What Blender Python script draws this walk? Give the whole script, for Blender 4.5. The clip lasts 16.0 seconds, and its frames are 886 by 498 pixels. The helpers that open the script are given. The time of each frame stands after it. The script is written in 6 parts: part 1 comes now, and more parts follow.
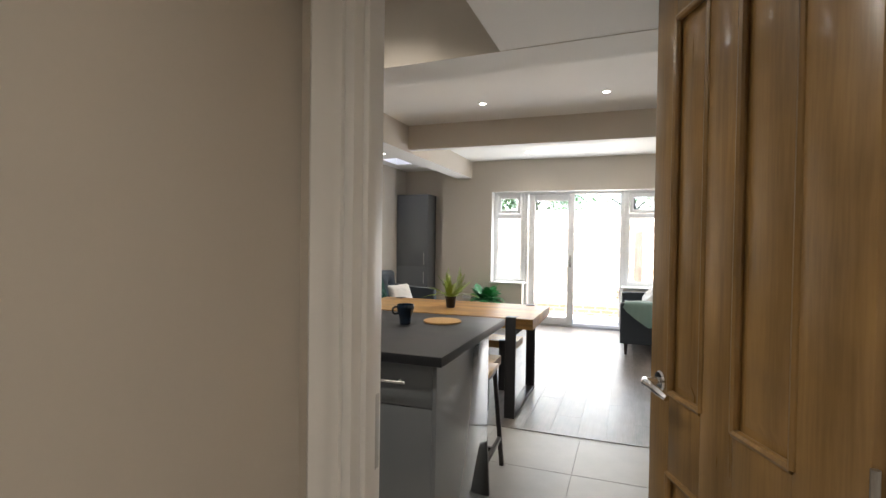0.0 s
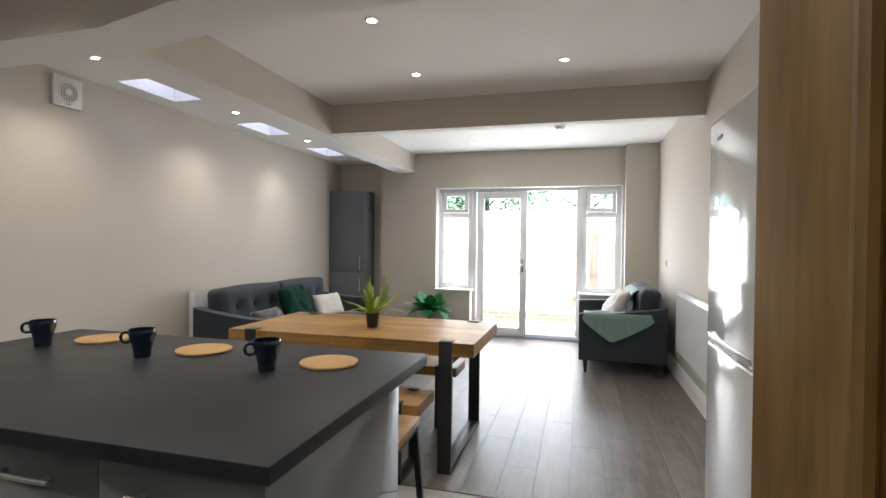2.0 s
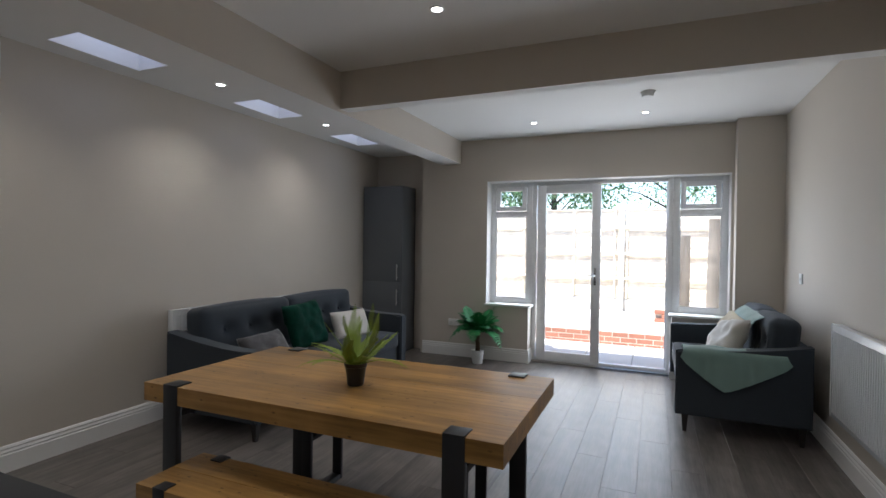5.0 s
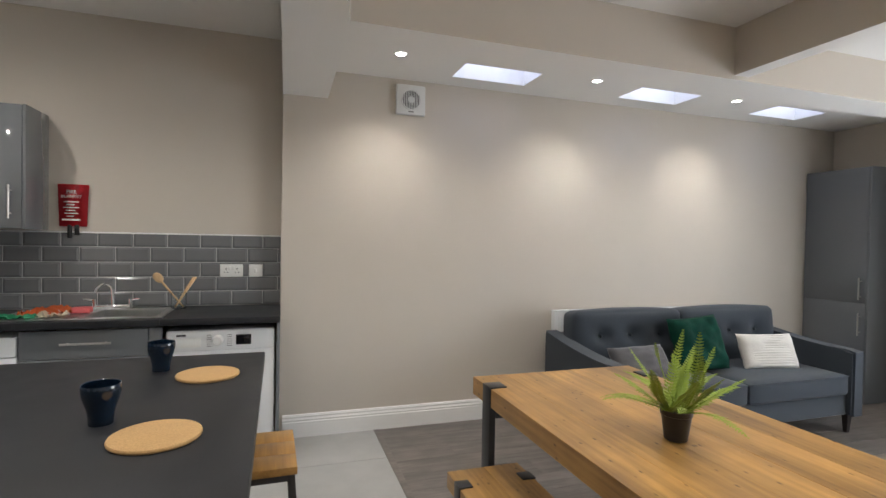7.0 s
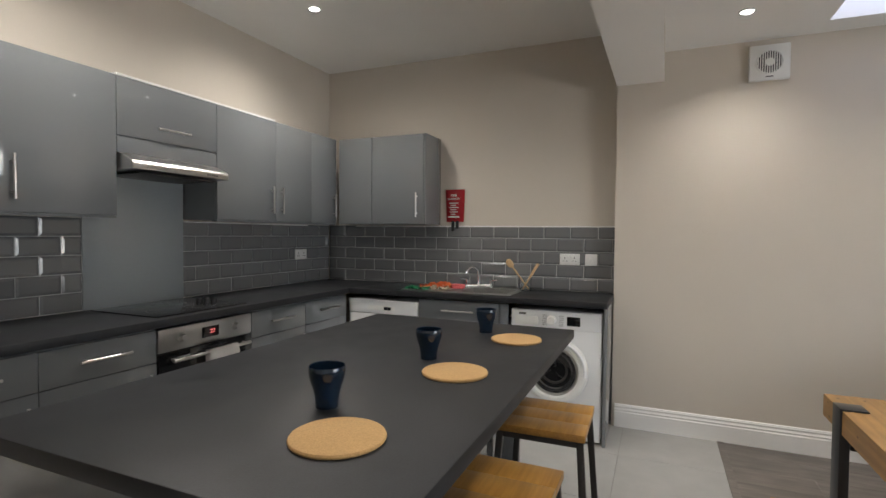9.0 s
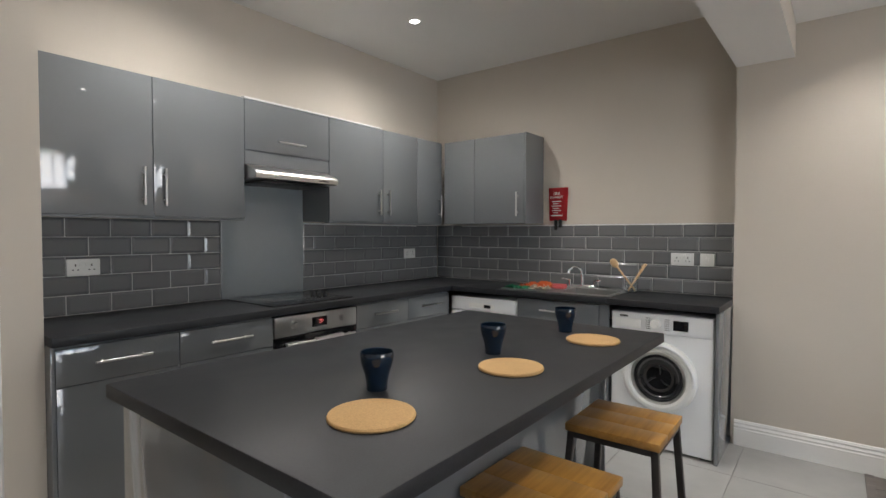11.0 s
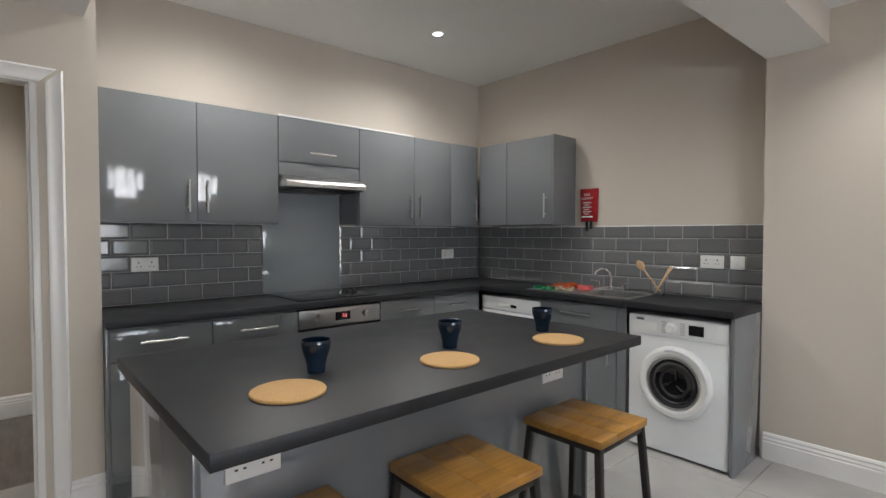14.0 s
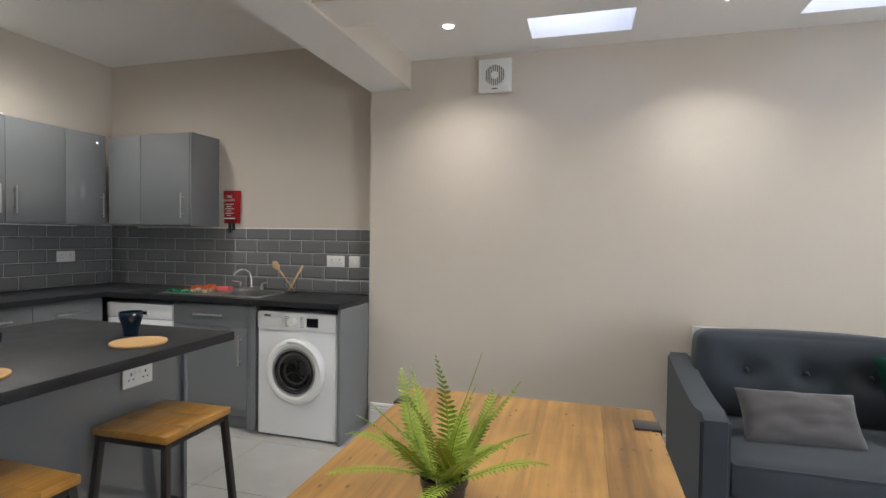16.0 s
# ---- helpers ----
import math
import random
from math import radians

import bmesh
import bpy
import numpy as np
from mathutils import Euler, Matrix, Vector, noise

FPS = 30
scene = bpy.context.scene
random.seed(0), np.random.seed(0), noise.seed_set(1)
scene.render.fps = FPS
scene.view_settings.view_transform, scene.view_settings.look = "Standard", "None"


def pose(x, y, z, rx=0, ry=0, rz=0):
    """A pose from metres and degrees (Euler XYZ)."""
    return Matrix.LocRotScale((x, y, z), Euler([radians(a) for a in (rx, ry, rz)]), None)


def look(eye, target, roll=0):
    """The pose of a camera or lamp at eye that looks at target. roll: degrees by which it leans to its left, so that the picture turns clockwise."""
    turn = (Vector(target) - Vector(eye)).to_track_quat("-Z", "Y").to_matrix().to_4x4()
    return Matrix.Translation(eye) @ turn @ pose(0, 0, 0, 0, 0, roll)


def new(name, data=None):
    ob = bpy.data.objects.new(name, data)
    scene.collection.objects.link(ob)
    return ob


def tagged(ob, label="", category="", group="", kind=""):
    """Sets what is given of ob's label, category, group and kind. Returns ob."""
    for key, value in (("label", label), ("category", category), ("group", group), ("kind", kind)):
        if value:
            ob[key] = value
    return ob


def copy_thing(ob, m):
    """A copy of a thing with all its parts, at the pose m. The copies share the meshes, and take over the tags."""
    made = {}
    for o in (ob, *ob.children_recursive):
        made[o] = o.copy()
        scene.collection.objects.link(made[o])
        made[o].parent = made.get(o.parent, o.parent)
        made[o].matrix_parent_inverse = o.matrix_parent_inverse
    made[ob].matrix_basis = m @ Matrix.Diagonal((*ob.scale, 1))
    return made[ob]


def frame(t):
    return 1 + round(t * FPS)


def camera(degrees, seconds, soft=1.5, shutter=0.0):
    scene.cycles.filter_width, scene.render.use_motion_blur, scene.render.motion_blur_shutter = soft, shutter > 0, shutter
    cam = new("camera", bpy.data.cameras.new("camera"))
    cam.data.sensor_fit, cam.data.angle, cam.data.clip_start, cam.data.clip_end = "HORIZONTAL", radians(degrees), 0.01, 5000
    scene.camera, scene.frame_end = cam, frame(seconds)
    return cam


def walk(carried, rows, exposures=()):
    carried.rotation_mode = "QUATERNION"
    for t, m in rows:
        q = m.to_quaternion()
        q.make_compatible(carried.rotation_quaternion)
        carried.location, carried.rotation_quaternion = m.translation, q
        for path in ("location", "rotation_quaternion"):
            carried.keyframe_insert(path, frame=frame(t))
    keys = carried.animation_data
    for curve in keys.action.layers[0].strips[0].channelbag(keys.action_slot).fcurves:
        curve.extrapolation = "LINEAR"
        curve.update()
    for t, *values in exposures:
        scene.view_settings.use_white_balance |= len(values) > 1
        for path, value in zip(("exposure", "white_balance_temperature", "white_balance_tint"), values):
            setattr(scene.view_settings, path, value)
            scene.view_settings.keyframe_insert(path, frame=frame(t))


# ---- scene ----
cam = camera(83.0, 16.0)
PATH = [
    (0, (3.787, -0.388, 1.358), (3.093, 1.487, 1.323), 0.8),
    (0.5, (3.805, -0.094, 1.351), (3.277, 1.835, 1.33), 0.8),
    (1, (3.793, 0.188, 1.349), (3.271, 2.118, 1.324), 0.8),
    (1.5, (3.748, 0.371, 1.348), (3.228, 2.302, 1.325), 0.6),
    (2, (3.699, 0.553, 1.345), (3.175, 2.483, 1.325), 0.7),
    (2.5, (3.623, 0.749, 1.36), (3.099, 2.68, 1.339), 0.7),
    (3, (3.584, 0.953, 1.367), (3.047, 2.88, 1.351), 0.7),
    (5.5, (3.556, 2.058, 1.42), (2.557, 3.791, 1.395), 0.9),
    (6, (3.598, 2.247, 1.436), (2.244, 3.719, 1.406), 1.0),
    (6.5, (3.624, 2.378, 1.412), (1.978, 3.513, 1.384), 1.1),
    (7, (3.64, 2.497, 1.407), (1.74, 3.121, 1.37), 1.1),
    (7.5, (3.647, 2.582, 1.394), (1.654, 2.725, 1.337), 0.8),
    (8, (3.69, 2.684, 1.387), (1.713, 2.388, 1.33), 0.6),
    (8.5, (3.717, 2.743, 1.362), (1.802, 2.17, 1.302), 0.5),
    (9, (3.72, 2.795, 1.348), (1.883, 2.007, 1.288), 0.5),
    (9.5, (3.71, 2.843, 1.342), (1.946, 1.901, 1.282), 0.3),
    (10, (3.687, 2.899, 1.335), (1.996, 1.832, 1.277), 0.2),
    (12.5, (3.555, 3.241, 1.341), (2.111, 1.858, 1.279), -0.0),
    (13, (3.502, 3.324, 1.339), (2.104, 1.895, 1.279), -0.0),
    (13.5, (3.465, 3.401, 1.346), (2.099, 1.941, 1.285), -0.0),
    (14, (3.431, 3.494, 1.351), (2.107, 1.996, 1.291), -0.0),
    (14.5, (3.397, 3.582, 1.353), (2.094, 2.065, 1.292), -0.0),
    (15, (3.365, 3.704, 1.36), (2.027, 2.219, 1.302), 0.0),
    (15.5, (3.321, 3.88, 1.378), (1.765, 2.625, 1.314), 0.1),
    (16, (3.328, 4.005, 1.36), (1.404, 3.461, 1.313), 0.8),
]

EXPOSURES = [(0.0, 3.15, 6600, 10), (1.5, 3.14, 6350, 10), (3.0, 2.6, 6250, 10), (5.3, 1.95, 5900, 10), (5.8, 1.97, 5900, 10), (6.5, 2.5, 6050, 10), (7.0, 3.22, 6200, 10), (8.5, 3.1, 6350, 10), (12.5, 3.2, 6050, 10), (14.5, 3.2, 6050, 10), (16.0, 3.22, 6150, 10)]
walk(cam, [(t, look(eye, target, roll)) for t, eye, target, roll in PATH], EXPOSURES)

# ---- world and sun ----
world = bpy.data.worlds.new("sky")
scene.world = world
world.use_nodes = True
wn = world.node_tree
sky = wn.nodes.new("ShaderNodeTexSky")
sky.sky_type, sky.sun_disc = "NISHITA", False
SUN_EL, SUN_AZ = 62.0, 230.0
sky.sun_elevation, sky.sun_rotation = radians(SUN_EL), radians(SUN_AZ)
wn.links.new(sky.outputs[0], wn.nodes["Background"].inputs[0])
wn.nodes["Background"].inputs[1].default_value = 0.15
sun = new("sun", bpy.data.lights.new("sun", "SUN"))
sun.data.energy, sun.data.angle, sun.data.color = 5.0, radians(0.5), (1.0, 0.95, 0.88)
az, el = radians(SUN_AZ), radians(SUN_EL)
sun.matrix_world = look((0, 0, 20), (-math.sin(az) * math.cos(el), -math.cos(az) * math.cos(el), 20 - math.sin(el)))


def area_lamp(name, m, sx, sy, watts, colour):
    ob = new(name, bpy.data.lights.new(name, "AREA"))
    ob.data.shape, ob.data.size, ob.data.size_y, ob.data.energy, ob.data.color = "RECTANGLE", sx, sy, watts, colour
    ob.matrix_world = m
    return ob


def spot_lamp(x, y, z, watts, colour=(1.0, 0.935, 0.84), cone=156, blend=1.0, tilt=(0, 0)):
    ob = new("downlight_lamp", bpy.data.lights.new("downlight_lamp", "SPOT"))
    ob.data.energy, ob.data.color, ob.data.spot_size, ob.data.spot_blend = watts, colour, radians(cone), blend
    ob.data.shadow_soft_size = 0.03
    ob.matrix_world = look((x, y, z), (x + tilt[0], y + tilt[1], z - 1))
    return ob


# the sky's light through the garden doors and the three rooflights
area_lamp("door_daylight", look((2.94, 7.85, 1.05), (2.94, 0, 1.35)), 2.4, 1.7, 9.0, (0.93, 0.97, 1.0))
ROOFLIGHTS = [(0.20, 0.49, 3.67, 4.244), (0.20, 0.49, 5.09, 5.661), (0.20, 0.49, 6.48, 7.052)]
for x0, x1, y0, y1 in ROOFLIGHTS:
    area_lamp("rooflight_daylight", pose((x0 + x1) / 2, (y0 + y1) / 2, 2.79), x1 - x0 - 0.04, y1 - y0 - 0.04, 0.10, (0.66, 0.74, 1.0))
STRIP_SPOTS = [(0.505, 3.22), (0.502, 4.68), (0.48, 6.03)]
MAIN_SPOTS = [(2.452, 3.415), (3.63, 3.358), (2.408, 4.412), (3.577, 4.353)]
FAR_SPOTS = [(2.358, 7.05), (3.443, 6.99)]
# unseen hall spots, added only to brighten the hall
ADDED_HALL_SPOTS = [(3.85, -0.75), (4.6, -0.4)]
# only the first kitchen spot is known; three more are added to brighten the kitchen
KITCHEN_SPOTS = [(1.03, 0.72), (2.45, 0.72), (1.03, 1.90), (2.45, 1.90)]
for spots, z, watts, cone in ((STRIP_SPOTS, 2.577, 5.4, 132), (MAIN_SPOTS, 2.707, 5.4, 132), (FAR_SPOTS, 2.677, 5.0, 140), (KITCHEN_SPOTS[:2], 2.792, 9.2, 162), (KITCHEN_SPOTS[2:], 2.792, 4.5, 130), (ADDED_HALL_SPOTS, 2.492, 5, 140)):
    for x, y in spots:
        spot_lamp(x, y, z, watts, cone=cone)

# ---- materials ----
def srgb(r, g, b):
    return tuple(((c / 255 + 0.055) / 1.055) ** 2.4 if c > 10 else c / 255 / 12.92 for c in (r, g, b)) + (1.0,)


def material(name, base, rough=0.5, metal=0.0, **kw):
    """A principled material with two scales of variation in colour and roughness and a fine bump."""
    m = bpy.data.materials.new(name)
    m.use_nodes = True
    nt = m.node_tree
    n, l = nt.nodes, nt.links
    p = n["Principled BSDF"]
    base = tuple(base[:3]) + (1.0,)
    p.inputs["Metallic"].default_value = metal
    vary, fine, bump, size = kw.get("vary", 0.06), kw.get("fine", 0.03), kw.get("bump", 0.0), kw.get("size", 1.0)
    tc = n.new("ShaderNodeTexCoord")
    mp = n.new("ShaderNodeMapping")
    mp.inputs["Scale"].default_value = kw.get("stretch", (1, 1, 1))
    l.new(tc.outputs["Object"], mp.inputs[0])
    big, small = n.new("ShaderNodeTexNoise"), n.new("ShaderNodeTexNoise")
    big.inputs["Scale"].default_value, small.inputs["Scale"].default_value = 2.2 / size, 60 / size
    big.inputs["Detail"].default_value, small.inputs["Detail"].default_value = 4, 5
    for t in (big, small):
        l.new(mp.outputs[0], t.inputs["Vector"])
    add = n.new("ShaderNodeMath")
    add.operation = "MULTIPLY_ADD"
    l.new(big.outputs["Fac"], add.inputs[0])
    add.inputs[1].default_value = vary * 2
    mul = n.new("ShaderNodeMath")
    mul.operation = "MULTIPLY_ADD"
    l.new(small.outputs["Fac"], mul.inputs[0])
    mul.inputs[1].default_value, mul.inputs[2].default_value = fine * 2, 1 - vary - fine
    l.new(mul.outputs[0], add.inputs[2])
    val = add.outputs[0]
    if kw.get("random"):
        info, rnd = n.new("ShaderNodeObjectInfo"), n.new("ShaderNodeMath")
        rnd.operation = "MULTIPLY_ADD"
        l.new(info.outputs["Random"], rnd.inputs[0])
        rnd.inputs[1].default_value, rnd.inputs[2].default_value = kw["random"] * 2, -kw["random"]
        s = n.new("ShaderNodeMath")
        l.new(val, s.inputs[0]), l.new(rnd.outputs[0], s.inputs[1])
        val = s.outputs[0]
    mix = n.new("ShaderNodeVectorMath")
    mix.operation = "SCALE"
    mix.inputs[0].default_value = base[:3]
    l.new(val, mix.inputs["Scale"])
    l.new(mix.outputs[0], p.inputs["Base Color"])
    rg = n.new("ShaderNodeMapRange")
    rg.inputs["To Min"].default_value = max(0.02, rough - kw.get("rough_vary", 0.05))
    rg.inputs["To Max"].default_value = min(1, rough + kw.get("rough_vary", 0.05))
    l.new(big.outputs["Fac"], rg.inputs["Value"])
    l.new(rg.outputs[0], p.inputs["Roughness"])
    if bump:
        b = n.new("ShaderNodeBump")
        b.inputs["Strength"].default_value, b.inputs["Distance"].default_value = bump, kw.get("depth", 0.002)
        l.new(small.outputs["Fac"], b.inputs["Height"])
        l.new(b.outputs[0], p.inputs["Normal"])
    if "coat" in kw:
        p.inputs["Coat Weight"].default_value, p.inputs["Coat Roughness"].default_value = kw["coat"], kw.get("coat_rough", 0.05)
    p.inputs["Specular IOR Level"].default_value = kw.get("spec", 0.5)
    if "sheen" in kw:
        p.inputs["Sheen Weight"].default_value, p.inputs["Sheen Roughness"].default_value = kw["sheen"], 0.5
    return m


def wood(name, dark, light, axis=0, rough=0.45, grain=1.0, random_amount=0.12, bump=0.25, knots=0.0, coat=0.0):
    """Wood with long grain along one axis, knots and a change of tone from plank to plank."""
    m = bpy.data.materials.new(name)
    m.use_nodes = True
    nt = m.node_tree
    n, l = nt.nodes, nt.links
    p = n["Principled BSDF"]
    tc, info = n.new("ShaderNodeTexCoord"), n.new("ShaderNodeObjectInfo")
    off = n.new("ShaderNodeVectorMath")
    off.operation = "MULTIPLY_ADD"
    l.new(info.outputs["Random"], off.inputs[0])
    off.inputs[1].default_value = (7.3, 5.1, 3.7)
    l.new(tc.outputs["Object"], off.inputs[2])
    mp = n.new("ShaderNodeMapping")
    sc = [14.0 * grain] * 3
    sc[axis] = 0.9 * grain
    mp.inputs["Scale"].default_value = sc
    l.new(off.outputs[0], mp.inputs[0])
    g1, g2 = n.new("ShaderNodeTexNoise"), n.new("ShaderNodeTexNoise")
    g1.inputs["Scale"].default_value, g1.inputs["Detail"].default_value, g1.inputs["Distortion"].default_value = 1.0, 6, 0.6
    g2.inputs["Scale"].default_value, g2.inputs["Detail"].default_value = 7.0, 4
    l.new(mp.outputs[0], g1.inputs["Vector"]), l.new(mp.outputs[0], g2.inputs["Vector"])
    mixf = n.new("ShaderNodeMix")
    mixf.inputs[0].default_value = 0.35
    l.new(g1.outputs["Fac"], mixf.inputs[2]), l.new(g2.outputs["Fac"], mixf.inputs[3])
    ramp = n.new("ShaderNodeValToRGB")
    ramp.color_ramp.elements[0].position, ramp.color_ramp.elements[0].color = 0.32, dark
    ramp.color_ramp.elements[1].position, ramp.color_ramp.elements[1].color = 0.66, light
    l.new(mixf.outputs[0], ramp.inputs[0])
    col = ramp.outputs[0]
    if knots:
        vo = n.new("ShaderNodeTexVoronoi")
        mk = n.new("ShaderNodeMapping")
        ks = [5.5] * 3
        ks[axis] = 2.6
        mk.inputs["Scale"].default_value = ks
        l.new(off.outputs[0], mk.inputs[0]), l.new(mk.outputs[0], vo.inputs["Vector"])
        kr = n.new("ShaderNodeMapRange")
        kr.inputs["From Min"].default_value, kr.inputs["From Max"].default_value = 0.03, 0.16
        kr.inputs["To Min"].default_value, kr.inputs["To Max"].default_value = knots, 0.0
        l.new(vo.outputs["Distance"], kr.inputs["Value"])
        km = n.new("ShaderNodeMix")
        km.data_type = "RGBA"
        km.inputs["B"].default_value = (dark[0] * 0.3, dark[1] * 0.25, dark[2] * 0.25, 1)
        l.new(kr.outputs[0], km.inputs["Factor"]), l.new(col, km.inputs["A"])
        col = km.outputs["Result"]
    blot, bl = n.new("ShaderNodeTexNoise"), n.new("ShaderNodeMapRange")
    blot.inputs["Scale"].default_value, blot.inputs["Detail"].default_value = 5.5, 5
    l.new(tc.outputs["Object"], blot.inputs["Vector"])
    bl.inputs["From Min"].default_value, bl.inputs["From Max"].default_value = 0.3, 0.7
    bl.inputs["To Min"].default_value, bl.inputs["To Max"].default_value = 0.80 - random_amount, 1.14 - random_amount
    l.new(blot.outputs["Fac"], bl.inputs["Value"])
    rnd = n.new("ShaderNodeMath")
    rnd.operation = "MULTIPLY_ADD"
    l.new(info.outputs["Random"], rnd.inputs[0])
    rnd.inputs[1].default_value = random_amount * 2
    l.new(bl.outputs[0], rnd.inputs[2])
    sc2 = n.new("ShaderNodeVectorMath")
    sc2.operation = "SCALE"
    l.new(col, sc2.inputs[0]), l.new(rnd.outputs[0], sc2.inputs["Scale"])
    l.new(sc2.outputs[0], p.inputs["Base Color"])
    rg = n.new("ShaderNodeMapRange")
    rg.inputs["To Min"].default_value, rg.inputs["To Max"].default_value = rough - 0.08, rough + 0.1
    l.new(g1.outputs["Fac"], rg.inputs["Value"]), l.new(rg.outputs[0], p.inputs["Roughness"])
    b = n.new("ShaderNodeBump")
    b.inputs["Strength"].default_value, b.inputs["Distance"].default_value = bump, 0.001
    l.new(mixf.outputs[0], b.inputs["Height"]), l.new(b.outputs[0], p.inputs["Normal"])
    p.inputs["Coat Weight"].default_value, p.inputs["Coat Roughness"].default_value = coat, 0.12
    return m


def glowing(name, colour, strength):
    m = bpy.data.materials.new(name)
    m.use_nodes = True
    p = m.node_tree.nodes["Principled BSDF"]
    p.inputs["Base Color"].default_value = (0.8, 0.8, 0.8, 1)
    p.inputs["Emission Color"].default_value, p.inputs["Emission Strength"].default_value = tuple(colour) + (1,), strength
    return m


def glass(name, tint=(1, 1, 1), rough=0.0):
    m = bpy.data.materials.new(name)
    m.use_nodes = True
    p = m.node_tree.nodes["Principled BSDF"]
    p.inputs["Base Color"].default_value = tuple(tint) + (1,)
    p.inputs["Roughness"].default_value, p.inputs["Transmission Weight"].default_value, p.inputs["IOR"].default_value = rough, 1.0, 1.45
    return m


WALL = material("painted_plaster_greige", (0.60, 0.545, 0.475), 0.75, vary=0.025, fine=0.015, bump=0.08, size=0.6)
CEIL = material("white_ceiling_paint", (0.87, 0.86, 0.84), 0.85, vary=0.015, fine=0.01, bump=0.05)
TRIM = material("white_satin_paint", (0.82, 0.81, 0.79), 0.35, vary=0.02, fine=0.01, bump=0.03)
UPVC = material("white_upvc", (0.83, 0.84, 0.85), 0.28, vary=0.01, fine=0.005)
GREY_GLOSS = material("grey_gloss_lacquer", (0.176, 0.186, 0.195), 0.07, vary=0.02, fine=0.01, coat=0.6, coat_rough=0.04)
GREY_SATIN = material("grey_satin_lacquer", (0.150, 0.160, 0.172), 0.24, vary=0.02, fine=0.01)
GREY_MATT = material("grey_carcass_board", (0.165, 0.175, 0.185), 0.45, vary=0.03)
WORKTOP = material("charcoal_laminate_worktop", (0.020, 0.0207, 0.0235), 0.46, vary=0.62, fine=0.30, bump=0.10, size=0.30, rough_vary=0.08, spec=0.34)
SPLASH_TILE = material("grey_bevelled_tile", (0.165, 0.168, 0.172), 0.13, vary=0.04, fine=0.02, random=0.05, coat=0.3)
GROUT = material("pale_grout", (0.55, 0.55, 0.54), 0.85, vary=0.05, fine=0.04, bump=0.2)
FLOOR_TILE = material("pale_grey_floor_tile", (0.37, 0.365, 0.35), 0.40, vary=0.16, fine=0.06, bump=0.06, random=0.03, size=0.35)
FLOOR_GROUT = material("floor_grout", (0.30, 0.29, 0.27), 0.9, vary=0.05)
LAMINATE = wood("grey_oak_laminate", srgb(80, 74, 70), srgb(126, 118, 112), 1, 0.36, 1.0, 0.09, 0.12, 0.25)
OAK_DOOR = wood("varnished_oak", srgb(118, 90, 50), srgb(160, 126, 78), 2, 0.30, 1.3, 0.05, 0.2, 0.0, 0.35)
PINE_TABLE = wood("waxed_rustic_pine", srgb(110, 78, 36), srgb(182, 139, 78), 0, 0.42, 0.55, 0.045, 0.3, 0.9, 0.06)
STOOL_WOOD = wood("varnished_beech", srgb(140, 98, 42), srgb(188, 141, 70), 0, 0.33, 0.9, 0.10, 0.2, 0.0, 0.2)
SPOON_WOOD = wood("spoon_wood", srgb(200, 158, 108), srgb(232, 200, 154), 2, 0.6, 3, 0.1, 0.2)
BLACK_METAL = material("black_powder_coat", (0.018, 0.018, 0.02), 0.42, vary=0.08, fine=0.05, bump=0.05)
DARK_METAL = material("dark_bronze_steel", (0.045, 0.04, 0.038), 0.38, 0.4, vary=0.1)
DARK_STEEL = material("smoked_steel", (0.16, 0.16, 0.165), 0.22, 1.0, vary=0.05)
SINK_STEEL = material("satin_sink_steel", (0.66, 0.66, 0.65), 0.30, 1.0, vary=0.04, fine=0.05)
CHROME = material("chrome", (0.75, 0.75, 0.76), 0.12, 1.0, vary=0.01)
STEEL = material("brushed_steel", (0.50, 0.49, 0.475), 0.34, 1.0, vary=0.04, fine=0.06, stretch=(1, 1, 12))
WHITE_METAL = material("white_enamel", (0.80, 0.81, 0.82), 0.22, vary=0.015, fine=0.005)
FRIDGE_WHITE = material("white_gloss_fridge", (0.78, 0.79, 0.80), 0.10, vary=0.01, coat=0.6)
WHITE_PLASTIC = material("white_plastic", (0.78, 0.78, 0.76), 0.35, vary=0.015)
BLACK_PLASTIC = material("black_plastic", (0.012, 0.012, 0.013), 0.35, vary=0.05)
BLACK_GLASS = material("black_glass", (0.006, 0.006, 0.007), 0.05, vary=0.02, coat=0.5)
SPLASH_GLASS = material("grey_glass_splashback", (0.30, 0.325, 0.34), 0.12, vary=0.02, coat=0.7)
SOFA = material("slate_blue_upholstery", (0.0312, 0.0395, 0.0504), 0.92, vary=0.12, fine=0.16, bump=0.5, depth=0.001, size=0.25, sheen=0.12)
CUSHION_GREY = material("grey_cushion_cloth", (0.0713, 0.0670, 0.0694), 0.9, vary=0.08, fine=0.14, bump=0.5, size=0.2, sheen=0.3)
CUSHION_GREEN = material("dark_green_velvet", (0.003, 0.038, 0.024), 0.75, vary=0.6, fine=0.12, bump=0.3, size=0.16, spec=0.12)
CUSHION_WHITE = material("white_woven_cloth", (0.66, 0.63, 0.58), 0.95, vary=0.06, fine=0.2, bump=0.8, depth=0.003, size=0.35)
CUSHION_BEIGE = material("pale_beige_satin", (0.46, 0.43, 0.38), 0.55, vary=0.1, fine=0.05, bump=0.2, size=0.3, sheen=0.4)
THROW = material("sage_green_throw", (0.20, 0.30, 0.27), 0.95, vary=0.12, fine=0.16, bump=0.6, size=0.2, sheen=0.4)
SOFA_LEG = material("dark_wood_leg", (0.018, 0.013, 0.011), 0.4, vary=0.1)
MUG = material("navy_glaze", (0.006, 0.016, 0.034), 0.14, vary=0.08, fine=0.03, coat=0.5)
